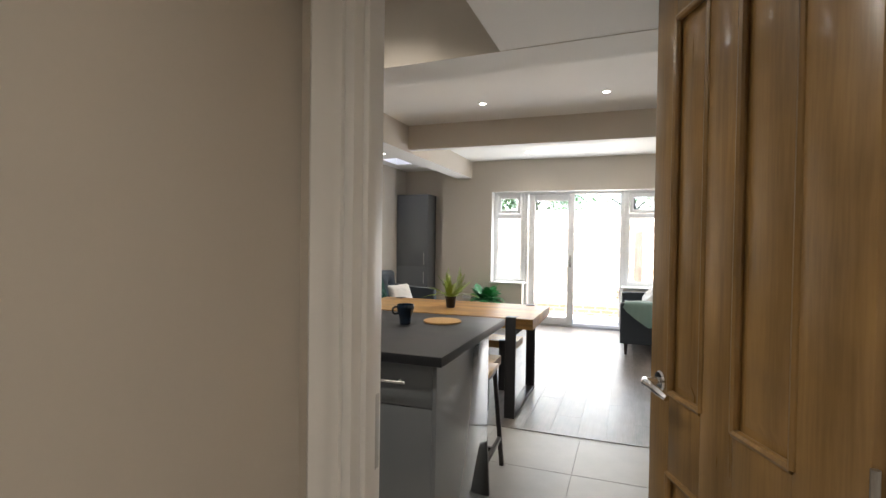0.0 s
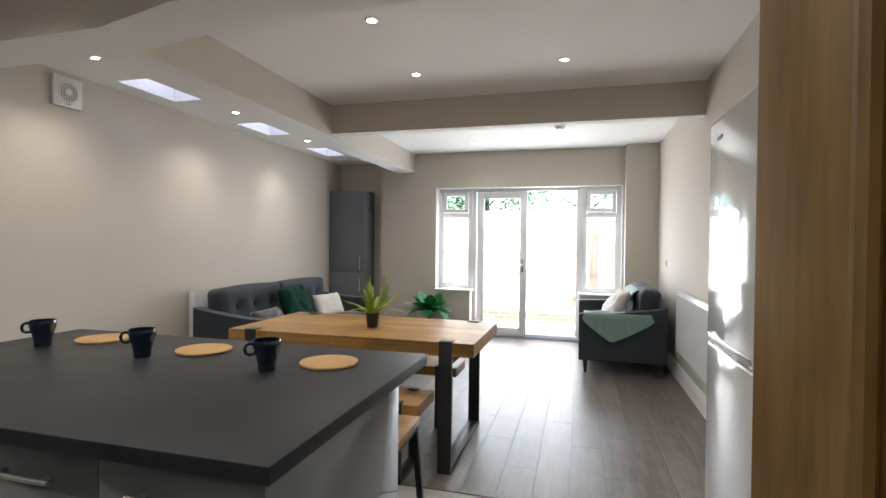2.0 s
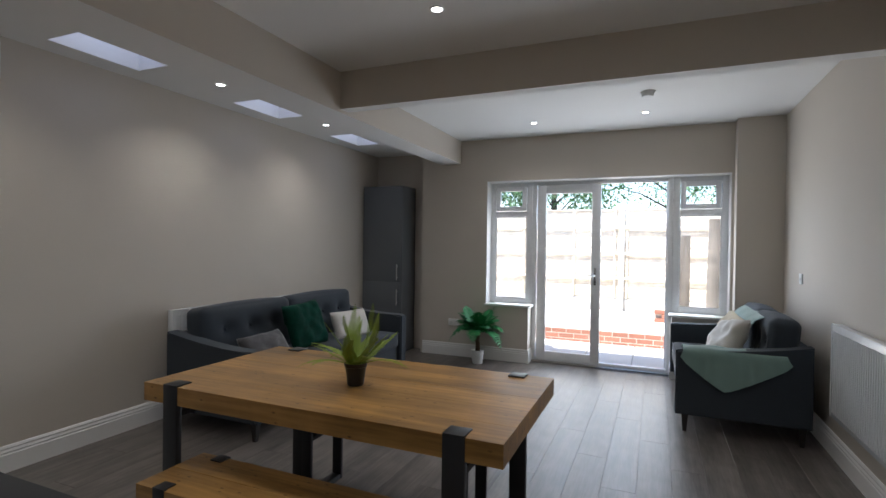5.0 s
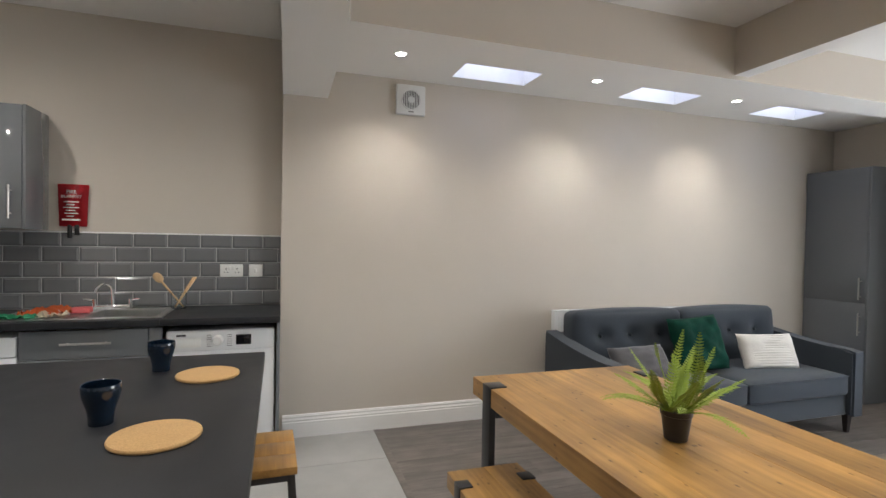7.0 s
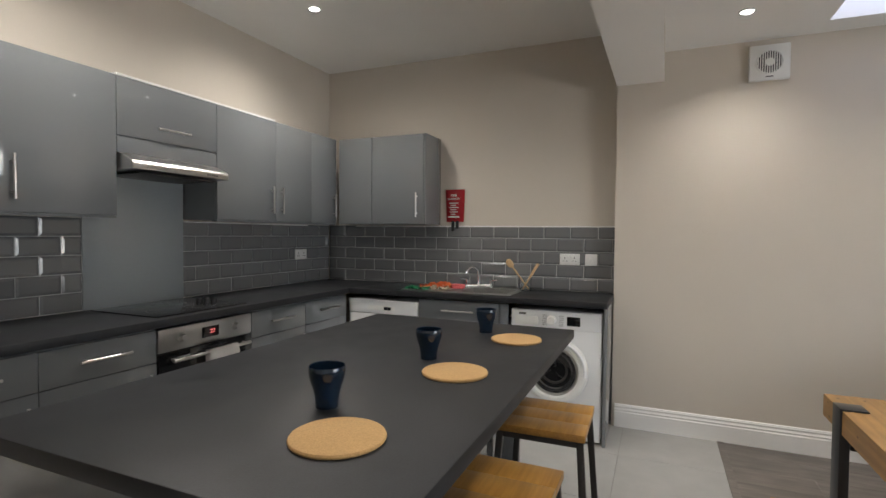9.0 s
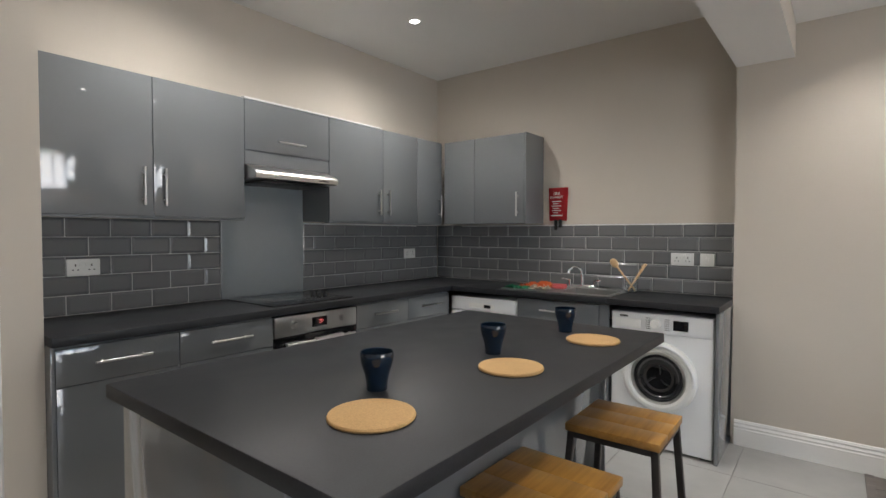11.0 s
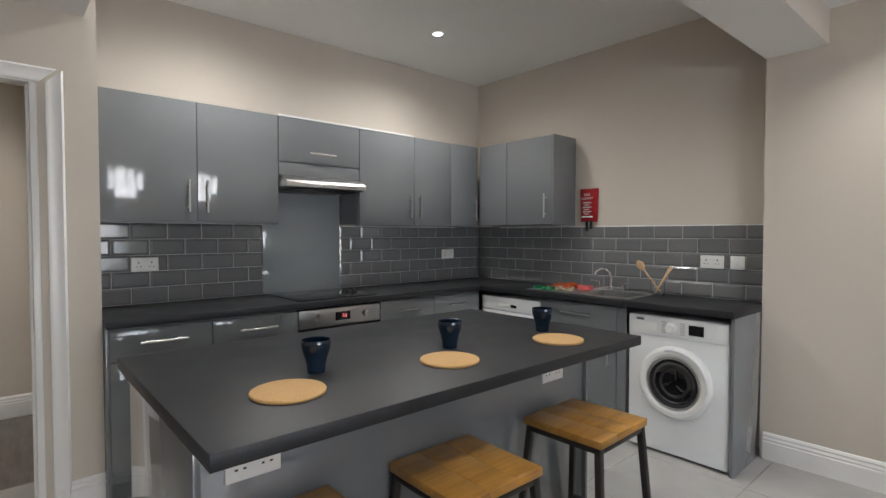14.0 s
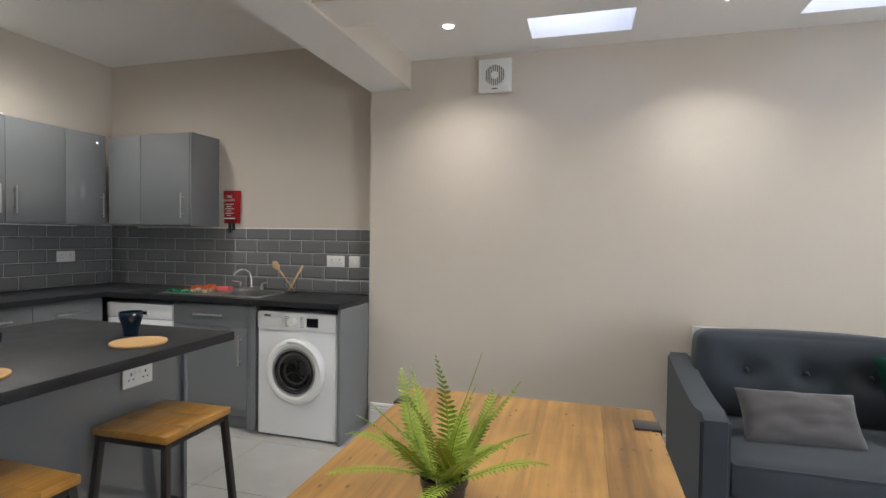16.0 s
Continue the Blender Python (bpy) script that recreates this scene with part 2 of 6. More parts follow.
CORK = material("cork", (0.50, 0.31, 0.13), 0.85, vary=0.08, fine=0.30, bump=0.5, size=0.25)
FERN = material("fern_green", (0.22, 0.30, 0.030), 0.6, vary=0.30, fine=0.1, size=0.15)
PALM = material("palm_green", (0.022, 0.20, 0.055), 0.5, vary=0.3, fine=0.1, size=0.2)
TREE_BARK = material("tree_bark", (0.035, 0.032, 0.028), 0.95, vary=0.3, fine=0.2, bump=0.6, size=0.3)
BARK = material("palm_bark", (0.10, 0.055, 0.03), 0.9, vary=0.2, fine=0.2, bump=0.7, size=0.2)
SOIL = material("soil", (0.03, 0.02, 0.014), 0.95, vary=0.2, fine=0.3, bump=0.8, size=0.2)
RED = material("red_vinyl", (0.50, 0.010, 0.018), 0.40, vary=0.06, fine=0.02)
PINK = material("pink_sponge", (0.60, 0.12, 0.12), 0.9, vary=0.1, fine=0.2, bump=0.6, size=0.2)
ORANGE = material("orange_cloth", (0.62, 0.13, 0.03), 0.85, vary=0.1, fine=0.15, bump=0.4, size=0.2)
GREEN_RUBBER = material("green_rubber", (0.03, 0.30, 0.14), 0.55, vary=0.1)
CREAM = material("cream_cloth", (0.62, 0.55, 0.42), 0.9, vary=0.1, fine=0.15, bump=0.4, size=0.2)
TOWEL = material("white_towel", (0.74, 0.72, 0.70), 0.95, vary=0.05, fine=0.2, bump=0.8, size=0.2)
BRICK = material("red_brick", (0.2592, 0.1092, 0.0715), 0.9, vary=0.15, fine=0.15, bump=0.6, random=0.18, size=0.3)
MORTAR = material("mortar", (0.42, 0.38, 0.33), 0.95, vary=0.1)
PAVING = material("pale_paving", (0.48, 0.45, 0.40), 0.85, vary=0.08, fine=0.08, bump=0.3, random=0.05)
FENCE = wood("weathered_fence_board", srgb(196, 182, 160), srgb(226, 214, 196), 0, 0.85, 1.5, 0.12, 0.4)
POST_WOOD = wood("old_post_wood", srgb(84, 78, 70), srgb(126, 117, 106), 2, 0.9, 1.0, 0.1, 0.6)
CONCRETE = material("concrete_post", (0.45, 0.43, 0.40), 0.9, vary=0.1, fine=0.1, bump=0.4)
LEAF = material("tree_leaf", (0.05, 0.12, 0.035), 0.6, vary=0.3, fine=0.1, random=0.1)
EARTH = material("garden_ground", (0.20, 0.16, 0.11), 0.95, vary=0.2, fine=0.2, bump=0.5)
PANE = glass("window_glass")
JAR_GLASS = glass("jar_glass", (0.95, 0.98, 0.97))
SPOT_GLOW = glowing("downlight_glow", (1.0, 0.94, 0.86), 4.0)
RED_GLOW = glowing("red_led", (1.0, 0.03, 0.02), 0.22)
ROOF_GLOW = glowing("sky_above_rooflight", (0.78, 0.79, 1.0), 0.085)

# ---- mesh tools ----
FLAT = 7  # marks the flat sides of a bevelled box until its mesh is made


def mesh_of(name, bm, mat, smooth=0.0):
    bmesh.ops.recalc_face_normals(bm, faces=bm.faces)
    me = bpy.data.meshes.new(name)
    bm.to_mesh(me)
    bm.free()
    for m in mat if isinstance(mat, (list, tuple)) else (mat,):
        me.materials.append(m)
    if smooth:
        flat = [p.material_index == FLAT for p in me.polygons]
        me.polygons.foreach_set("use_smooth", [not f for f in flat])
        me.set_sharp_from_angle(angle=radians(smooth))
    if not isinstance(mat, (list, tuple)):
        me.polygons.foreach_set("material_index", [0] * len(me.polygons))
    return me


def part(name, bm, mat, parent=None, label="", smooth=29.5):
    """One mesh object under a thing or under a part."""
    ob = new(name, mesh_of(name, bm, mat, smooth))
    ob.parent = parent
    return tagged(ob, label)


def thing(name, label, category, m=None, group="", kind=""):
    ob = new(name)
    if m is not None:
        ob.matrix_basis = m
    ob.empty_display_size = 0.1
    return tagged(ob, label, category, group, kind)


def solid(name, bm, mat, label, category, group="", kind="", smooth=29.5, m=None):
    ob = new(name, mesh_of(name, bm, mat, smooth))
    if m is not None:
        ob.matrix_basis = m
    return tagged(ob, label, category, group, kind)


def box(x0, x1, y0, y1, z0, z1, bevel=0.0, seg=2, bm=None):
    b = bmesh.new()
    bmesh.ops.create_cube(b, size=1.0)
    for v in b.verts:
        v.co = Vector(((x0 + x1) / 2 + v.co.x * (x1 - x0), (y0 + y1) / 2 + v.co.y * (y1 - y0), (z0 + z1) / 2 + v.co.z * (z1 - z0)))
    if bevel:
        bmesh.ops.bevel(b, geom=b.edges[:], offset=bevel, segments=seg, profile=0.5, affect="EDGES")
        b.normal_update()
        for f in b.faces:
            f.material_index = FLAT if max(abs(c) for c in f.normal) > 0.9999 else 0
    return join(bm, b)


def join(bm, b):
    """b added to bm, or b itself where there is none yet."""
    if bm is None:
        return b
    me = bpy.data.meshes.new("tmp")
    b.to_mesh(me)
    b.free()
    bm.from_mesh(me)
    bpy.data.meshes.remove(me)
    return bm


def moved(b, m):
    b.transform(m)
    return b


def rod(p0, p1, r, seg=16, r1=None, bm=None, caps=True):
    p0, p1 = Vector(p0), Vector(p1)
    d = p1 - p0
    b = bmesh.new()
    bmesh.ops.create_cone(b, cap_ends=caps, segments=seg, radius1=r, radius2=r if r1 is None else r1, depth=d.length)
    b.transform(Matrix.Translation((p0 + p1) / 2) @ d.to_track_quat("Z", "Y").to_matrix().to_4x4())
    return join(bm, b)


def bar(p0, p1, w, h, bevel=0.0, bm=None, up=(0, 0, 1)):
    """A square bar from p0 to p1."""
    p0, p1 = Vector(p0), Vector(p1)
    d = p1 - p0
    z = d.normalized()
    u = Vector(up)
    if abs(z.dot(u)) > 0.99:
        u = Vector((0, 1, 0))
    x = u.cross(z).normalized()
    y = z.cross(x)
    b = box(-w / 2, w / 2, -h / 2, h / 2, -d.length / 2, d.length / 2, bevel)
    rot = Matrix((x, y, z)).transposed().to_4x4()
    b.transform(Matrix.Translation((p0 + p1) / 2) @ rot)
    return join(bm, b)


def lathe(profile, seg=32, bm=None):
    """A turned body from (radius, height) pairs."""
    b = bmesh.new()
    rings = []
    for r, z in profile:
        if r < 1e-5:
            rings.append([b.verts.new((0, 0, z))])
        else:
            rings.append([b.verts.new((r * math.cos(2 * math.pi * i / seg), r * math.sin(2 * math.pi * i / seg), z)) for i in range(seg)])
    for a, c in zip(rings, rings[1:]):
        for i in range(seg):
            j = (i + 1) % seg
            if len(a) == 1 and len(c) > 1:
                b.faces.new((a[0], c[i], c[j]))
            elif len(c) == 1 and len(a) > 1:
                b.faces.new((a[i], a[j], c[0]))
            elif len(a) > 1:
                b.faces.new((a[i], a[j], c[j], c[i]))
    return join(bm, b)


def tube(points, r, seg=10, bm=None):
    """A round tube along a smooth run of points."""
    b = bmesh.new()
    pts = [Vector(p) for p in points]
    rings, side = [], None
    for i, p in enumerate(pts):
        d = (pts[min(i + 1, len(pts) - 1)] - pts[max(i - 1, 0)]).normalized()
        if side is None:
            side = d.orthogonal().normalized()
        side = (side - d * side.dot(d)).normalized()
        o = d.cross(side)
        rr = r[i] if isinstance(r, (list, tuple)) else r
        rings.append([b.verts.new(p + rr * (side * math.cos(2 * math.pi * k / seg) + o * math.sin(2 * math.pi * k / seg))) for k in range(seg)])
    for a, c in zip(rings, rings[1:]):
        for k in range(seg):
            b.faces.new((a[k], a[(k + 1) % seg], c[(k + 1) % seg], c[k]))
    b.faces.new(rings[0][::-1]), b.faces.new(rings[-1])
    return join(bm, b)


def extrude(profile, p0, p1, out, bm=None):
    """A moulding: a profile of (out from wall, height) swept straight from p0 to p1; out is the way off the wall."""
    b = bmesh.new()
    o, up = Vector(out).normalized(), Vector((0, 0, 1))
    ends = [[b.verts.new(Vector(p) + o * u + up * v) for u, v in profile] for p in (p0, p1)]
    k = len(profile)
    for i in range(k):
        j = (i + 1) % k
        b.faces.new((ends[0][i], ends[0][j], ends[1][j], ends[1][i]))
    b.faces.new(ends[0][::-1]), b.faces.new(ends[1])
    return join(bm, b)


def pillow(w, d, h, bm=None, n=14, dent=0.0, seed=0, crumple=0.006):
    """A stuffed cushion, w x d, h thick, with pinched edges, lying flat round the origin."""
    b = bmesh.new()
    grid = {}
    for s in (1, -1):
        for i in range(n + 1):
            for j in range(n + 1):
                u, v = 2 * i / n - 1, 2 * j / n - 1
                edge = i in (0, n) or j in (0, n)
                if edge and s < 0:
                    grid[s, i, j] = grid[1, i, j]
                    continue
                f = max(0.0, (1 - abs(u) ** 3.2) * (1 - abs(v) ** 3.2)) ** 0.42
                pull = 1 - 0.055 * (1 - abs(v) ** 2) * abs(u) ** 3
                pull2 = 1 - 0.055 * (1 - abs(u) ** 2) * abs(v) ** 3
                nz = noise.noise(Vector((u * 2.3 + seed, v * 2.3, s * 0.7))) * crumple * 3 + noise.noise(Vector((u * 6, v * 6 + seed, s))) * crumple
                z = s * h / 2 * f * (1 - dent * math.exp(-4 * (u * u + v * v))) + nz * f
                grid[s, i, j] = b.verts.new((u * w / 2 * pull, v * d / 2 * pull2, z))
        for i in range(n):
            for j in range(n):
                q = [grid[s, i, j], grid[s, i + 1, j], grid[s, i + 1, j + 1], grid[s, i, j + 1]]
                b.faces.new(q if s > 0 else q[::-1])
    return join(bm, b)


def wall_with_holes(axis, at, thick, u0, u1, z0, z1, holes):
    """An upright wall in the plane axis = at, thick towards +axis (negative: towards -axis), with oblong holes (u0, u1, z0, z1) through it."""
    us = sorted({u0, u1, *[h[0] for h in holes], *[h[1] for h in holes]})
    zs = sorted({z0, z1, *[h[2] for h in holes], *[h[3] for h in holes]})
    b = bmesh.new()
    cache = {}

    def vert(u, z, k):
        if (u, z, k) not in cache:
            a = at + thick * k
            cache[u, z, k] = b.verts.new((a, u, z) if axis == "x" else (u, a, z))
        return cache[u, z, k]

    def filled(i, j):
        if not (0 <= i < len(us) - 1 and 0 <= j < len(zs) - 1):
            return False
        u, z = (us[i] + us[i + 1]) / 2, (zs[j] + zs[j + 1]) / 2
        return not any(h[0] < u < h[1] and h[2] < z < h[3] for h in holes)

    for i in range(len(us) - 1):
        for j in range(len(zs) - 1):
            if not filled(i, j):
                continue
            c = [(us[i], zs[j]), (us[i + 1], zs[j]), (us[i + 1], zs[j + 1]), (us[i], zs[j + 1])]
            for k in (0, 1):
                b.faces.new([vert(*p, k) for p in c])
            for (di, dj), (p, q) in zip(((0, -1), (1, 0), (0, 1), (-1, 0)), zip(c, c[1:] + c[:1])):
                if not filled(i + di, j + dj):
                    b.faces.new([vert(*p, 0), vert(*q, 0), vert(*q, 1), vert(*p, 1)])
    return b

# ---- the shell ----
# x from the long wall of the living room, y from the hob wall towards the garden
END, RIGHT, HEAD = 7.70, 4.69, 2.175
LIVING_Z, FAR_Z, STRIP_Z, BEAM_Z, KITCHEN_Z = 2.715, 2.685, 2.585, 2.405, 2.800
KX, DOOR_Y, NIB = -0.12, 0.52, 3.06
LATCH_X, HINGE_X = 3.293, 4.152
WX0, WX1, DX0, DX1 = 1.643, 4.263, 2.172, 3.725
DOOR_HEAD = 2.045


def structure(name, bm, mat, label, category="wall", smooth=0.0):
    return solid(name, bm, mat, label, category, kind="structure", smooth=smooth)


structure("wall_living", box(-0.30, 0, 2.515, 8.2, 0, 3.0), WALL, "long plain greige painted living room wall")
structure("wall_sink", box(-0.30, KX, -0.15, 2.515, 0, 3.0), WALL, "greige painted kitchen wall behind the sink")
structure("wall_hob", box(-0.12, NIB, -0.15, 0, 0, 3.0), WALL, "greige painted kitchen wall behind the hob")
structure("wall_door", wall_with_holes("y", DOOR_Y, -0.12, NIB + 0.12, 5.2, 0, 3.0, [(LATCH_X, HINGE_X, -0.1, DOOR_HEAD + 0.03)]), WALL, "greige painted wall with the kitchen doorway")
structure("wall_nib", box(NIB, NIB + 0.12, 0, DOOR_Y, 0, 3.0), WALL, "short greige return wall beside the kitchen units")
structure("wall_right", box(RIGHT, RIGHT + 0.25, 3.14, 8.2, 0, 3.0), WALL, "plain greige painted right-hand living room wall")
structure("wall_end", wall_with_holes("y", END, 0.30, 0.77, RIGHT, 0, 3.0, [(WX0, WX1, 0.66, HEAD), (DX0, DX1, -0.1, HEAD)]), WALL, "greige painted end wall with garden doors")
structure("wall_alcove", box(0, 0.77, 7.875, 8.2, 0, 3.0), WALL, "greige painted back of the corner alcove")
structure("pier", box(4.285, RIGHT, 7.54, END, 0, 2.69), WALL, "narrow greige painted corner pier")

def beam(name, x0, x1, y0, y1, z, label):
    bm = box(x0, x1, y0, y1, z, 3.1)
    for f in bm.faces:
        f.normal_update()
        f.material_index = 1 if f.normal.z < -0.5 else 0
    return structure(name, bm, [WALL, CEIL], label, "beam")


# ceilings and downstand beams
bm = box(KX, 3.11, 0, 2.512, KITCHEN_Z, 3.1)
structure("ceiling_kitchen", bm, CEIL, "high white kitchen ceiling", "ceiling")
structure("ceiling_living", box(1.30, RIGHT, 2.40, 5.09, LIVING_Z, 3.1), CEIL, "white living room ceiling", "ceiling")
structure("ceiling_garden_end", box(1.30, RIGHT, 5.20, END, FAR_Z, 3.1), CEIL, "white ceiling near the garden doors", "ceiling")
b = None
xs = [0, ROOFLIGHTS[0][0], ROOFLIGHTS[0][1], 1.03]
ys = [2.80] + [v for r in ROOFLIGHTS for v in r[2:]] + [8.2]
for i in range(3):
    for j in range(7):
        if not (i == 1 and j % 2 == 1):
            b = box(xs[i], xs[i + 1], ys[j], ys[j + 1], STRIP_Z, 2.86, bm=b)
structure("ceiling_strip", b, CEIL, "low white ceiling strip with three rooflights", "ceiling")
beam("beam_long", 1.03, 1.30, 2.80, END, BEAM_Z, "greige boxed beam with a white underside along the room")
beam("beam_cross", 1.30, RIGHT, 5.09, 5.20, BEAM_Z + 0.025, "greige boxed beam with a white underside across the room")
# the boxed beam at the kitchen runs square to the long wall, then slightly askew towards the door side
b = bmesh.new()
near = [(0, 2.512), (1.40, 2.495), (1.95, 2.36), (RIGHT, 2.20)]
far = [(RIGHT, 2.50), (1.95, 2.68), (1.30, 2.80), (0, 2.815)]
low, high = ([b.verts.new((x, y, z)) for x, y in near + far] for z in (BEAM_Z - 0.015, 3.1))
b.faces.new(low[::-1]), b.faces.new(high)
for k in range(8):
    b.faces.new((low[k], low[(k + 1) % 8], high[(k + 1) % 8], high[k]))
bmesh.ops.recalc_face_normals(b, faces=b.faces[:])
for f in b.faces:
    f.material_index = 1 if f.normal.z < -0.5 else 0
structure("beam_kitchen", b, [WALL, CEIL], "greige boxed beam with a white underside between kitchen and living room", "beam")
structure("soffit", box(3.11, 5.2, DOOR_Y, 2.30, BEAM_Z - 0.012, 3.1), CEIL, "low white ceiling by the doorway", "ceiling")

# unseen lid, added to stop sky light leaking in above the fridges
structure("ceiling_recess", box(RIGHT, 5.2, 2.30, 3.14, BEAM_Z - 0.012, 3.1), CEIL, "unseen white lid keeping sky light out of the fridge recess", "ceiling")

# hall behind the doorway
structure("wall_hall_side", box(3.06, 3.21, -1.35, 0.0, 0, 3.0), WALL, "plain greige hall wall beside the doorway")
structure("wall_hall_return", box(3.18, 3.21, 0.0, 0.40, 0, 3.0), WALL, "greige hall wall return at the doorway")
structure("wall_hall_back", box(3.06, 5.2, -1.5, -1.35, 0, 3.0), WALL, "greige hall end wall")
structure("wall_hall_far", box(5.2, 5.3, -1.5, 3.2, 0, 3.0), WALL, "greige wall closing the hall")
structure("ceiling_hall", box(3.21, 5.2, -1.35, 0.40, 2.5, 2.6), CEIL, "white hall ceiling", "ceiling")
structure("floor_hall", box(3.21, 5.2, -1.35, 0.46, -0.1, -0.002), LAMINATE, "grey wood-effect hall floor", "floor")
# recess for the fridges and the low cupboard wall before it
structure("wall_recess_side", box(4.88, 5.2, 0.52, 3.2, 0, 3.0), WALL, "greige wall behind the fridges")
structure("wall_recess_end", box(4.64, 5.2, 3.12, 3.14, 0, 3.0), WALL, "greige recess return wall")
structure("wall_cupboard", box(4.17, 4.24, 0.52, 1.985, 0, BEAM_Z - 0.013), WALL, "greige partition with a low cupboard door")
# ---- floors, skirting, doors and windows ----
SKIRT = [(0, 0), (0.018, 0), (0.018, 0.105), (0.014, 0.112), (0.016, 0.122), (0.010, 0.135), (0.012, 0.145), (0.006, 0.158), (0, 0.16)]


def skirting(p0, p1, out, label="white moulded skirting board"):
    return structure("baseboard", extrude(SKIRT, p0, p1, out), TRIM, label, "skirting")


skirting((0, 2.535, 0), (0, 7.875, 0), (1, 0, 0))
skirting((0.80, END, 0), (DX0, END, 0), (0, -1, 0))
skirting((DX1, END, 0), (4.285, END, 0), (0, -1, 0))
skirting((DX0, END - 0.018, 0), (DX0, 7.87, 0), (1, 0, 0))
skirting((DX1, 7.87, 0), (DX1, END - 0.018, 0), (-1, 0, 0))
skirting((RIGHT, 3.16, 0), (RIGHT, 7.54, 0), (-1, 0, 0))
skirting((4.285, 7.54, 0), (RIGHT, 7.54, 0), (0, -1, 0))
skirting((NIB, DOOR_Y, 0), (3.24, DOOR_Y, 0), (0, 1, 0))
skirting((3.21, -1.35, 0), (5.2, -1.35, 0), (0, 1, 0))
skirting((3.21, -1.35, 0), (3.21, 0.38, 0), (1, 0, 0))
skirting((4.17, 0.54, 0), (4.17, 1.05, 0), (-1, 0, 0))

ARCH = [(0, 0), (0.068, 0), (0.068, 0.010), (0.058, 0.020), (0.045, 0.016), (0.030, 0.012), (0.014, 0.016), (0, 0.012)]


def architrave(name, x_in, side, y, out, top, axis="y", label="white moulded door architrave"):
    """One upright of moulding: side is the way from the opening, out the way off the wall."""
    b = bmesh.new()
    rows = []
    for z in (0, top):
        ring = []
        for u, v in ARCH:
            w = side * (u + 0.006)
            zz = z + (u + 0.006 if z else 0)
            ring.append(b.verts.new((x_in + w, y + out * v, zz) if axis == "y" else (y + out * v, x_in + w, zz)))
        rows.append(ring)
    for i in range(len(ARCH)):
        j = (i + 1) % len(ARCH)
        b.faces.new((rows[0][i], rows[0][j], rows[1][j], rows[1][i]))
    b.faces.new(rows[0]), b.faces.new(rows[1][::-1])
    return structure(name, b, TRIM, label, "architrave", smooth=30)


def architrave_head(x0, x1, y, out, top, axis="y"):
    b = bmesh.new()
    rows = []
    for x, s in ((x0, -1), (x1, 1)):
        rows.append([b.verts.new((x + s * (u + 0.006), y + out * v, top + u + 0.006) if axis == "y" else (y + out * v, x + s * (u + 0.006), top + u + 0.006)) for u, v in ARCH])
    for i in range(len(ARCH)):
        j = (i + 1) % len(ARCH)
        b.faces.new((rows[0][i], rows[0][j], rows[1][j], rows[1][i]))
    b.faces.new(rows[0]), b.faces.new(rows[1][::-1])
    return structure("trim", b, TRIM, "white moulded head of a door architrave", "architrave", smooth=30)


for y, out in ((DOOR_Y, 1), (DOOR_Y - 0.12, -1)):
    architrave("trim", LATCH_X + (-0.024 if out > 0 else 0.016), -1, y, out, DOOR_HEAD)
    architrave("trim", HINGE_X, 1, y, out, DOOR_HEAD)
    architrave_head(LATCH_X, HINGE_X, y, out, DOOR_HEAD)
lining = box(LATCH_X, LATCH_X + 0.028, DOOR_Y - 0.118, DOOR_Y - 0.002, 0, DOOR_HEAD, 0.002)
lining = box(LATCH_X + 0.028, LATCH_X + 0.040, DOOR_Y - 0.085, DOOR_Y - 0.045, 0, DOOR_HEAD, 0.002, bm=lining)
lining = box(HINGE_X - 0.028, HINGE_X, DOOR_Y - 0.118, DOOR_Y - 0.002, 0, DOOR_HEAD, 0.002, bm=lining)
lining = box(LATCH_X, HINGE_X, DOOR_Y - 0.118, DOOR_Y - 0.002, DOOR_HEAD, DOOR_HEAD + 0.03, 0.002, bm=lining)
door_frame = structure("door_frame_1", lining, TRIM, "white painted door lining", "door frame", smooth=30)
part("strike_plate", box(LATCH_X + 0.0285, LATCH_X + 0.0305, DOOR_Y - 0.035, DOOR_Y - 0.012, 0.90, 1.05, 0.0008), STEEL, door_frame, "steel strike plate")

# the oak door, standing open: local x from the hinge, y through the leaf, z up
DOOR_W, DOOR_H = 0.66, 2.025
HX, HY = 4.120, 0.453
turn = math.degrees(math.atan2(1.063 - HY, 3.868 - HX))
oak_door = thing("door_1", "open varnished oak four-panel door with chrome lever handles", "door", pose(HX, HY, 0.008, 0, 0, turn), kind="structure")
T = 0.04
cols = [(0.145, 0.305), (0.420, 0.560)]
rows_z = [(0.20, 0.78), (0.98, 1.90)]
stiles = [(0, 0.145), (0.305, 0.420), (0.560, DOOR_W)]
for x0, x1 in stiles:
    part("stile", box(x0, x1, -T / 2, T / 2, 0, DOOR_H, 0.002), OAK_DOOR, oak_door)
for z0, z1 in ((0, 0.20), (0.78, 0.98), (1.90, DOOR_H)):
    for x0, x1 in cols:
        part("rail", box(x0, x1, -T / 2 + 0.0005, T / 2 - 0.0005, z0, z1, 0.001), OAK_DOOR, oak_door)
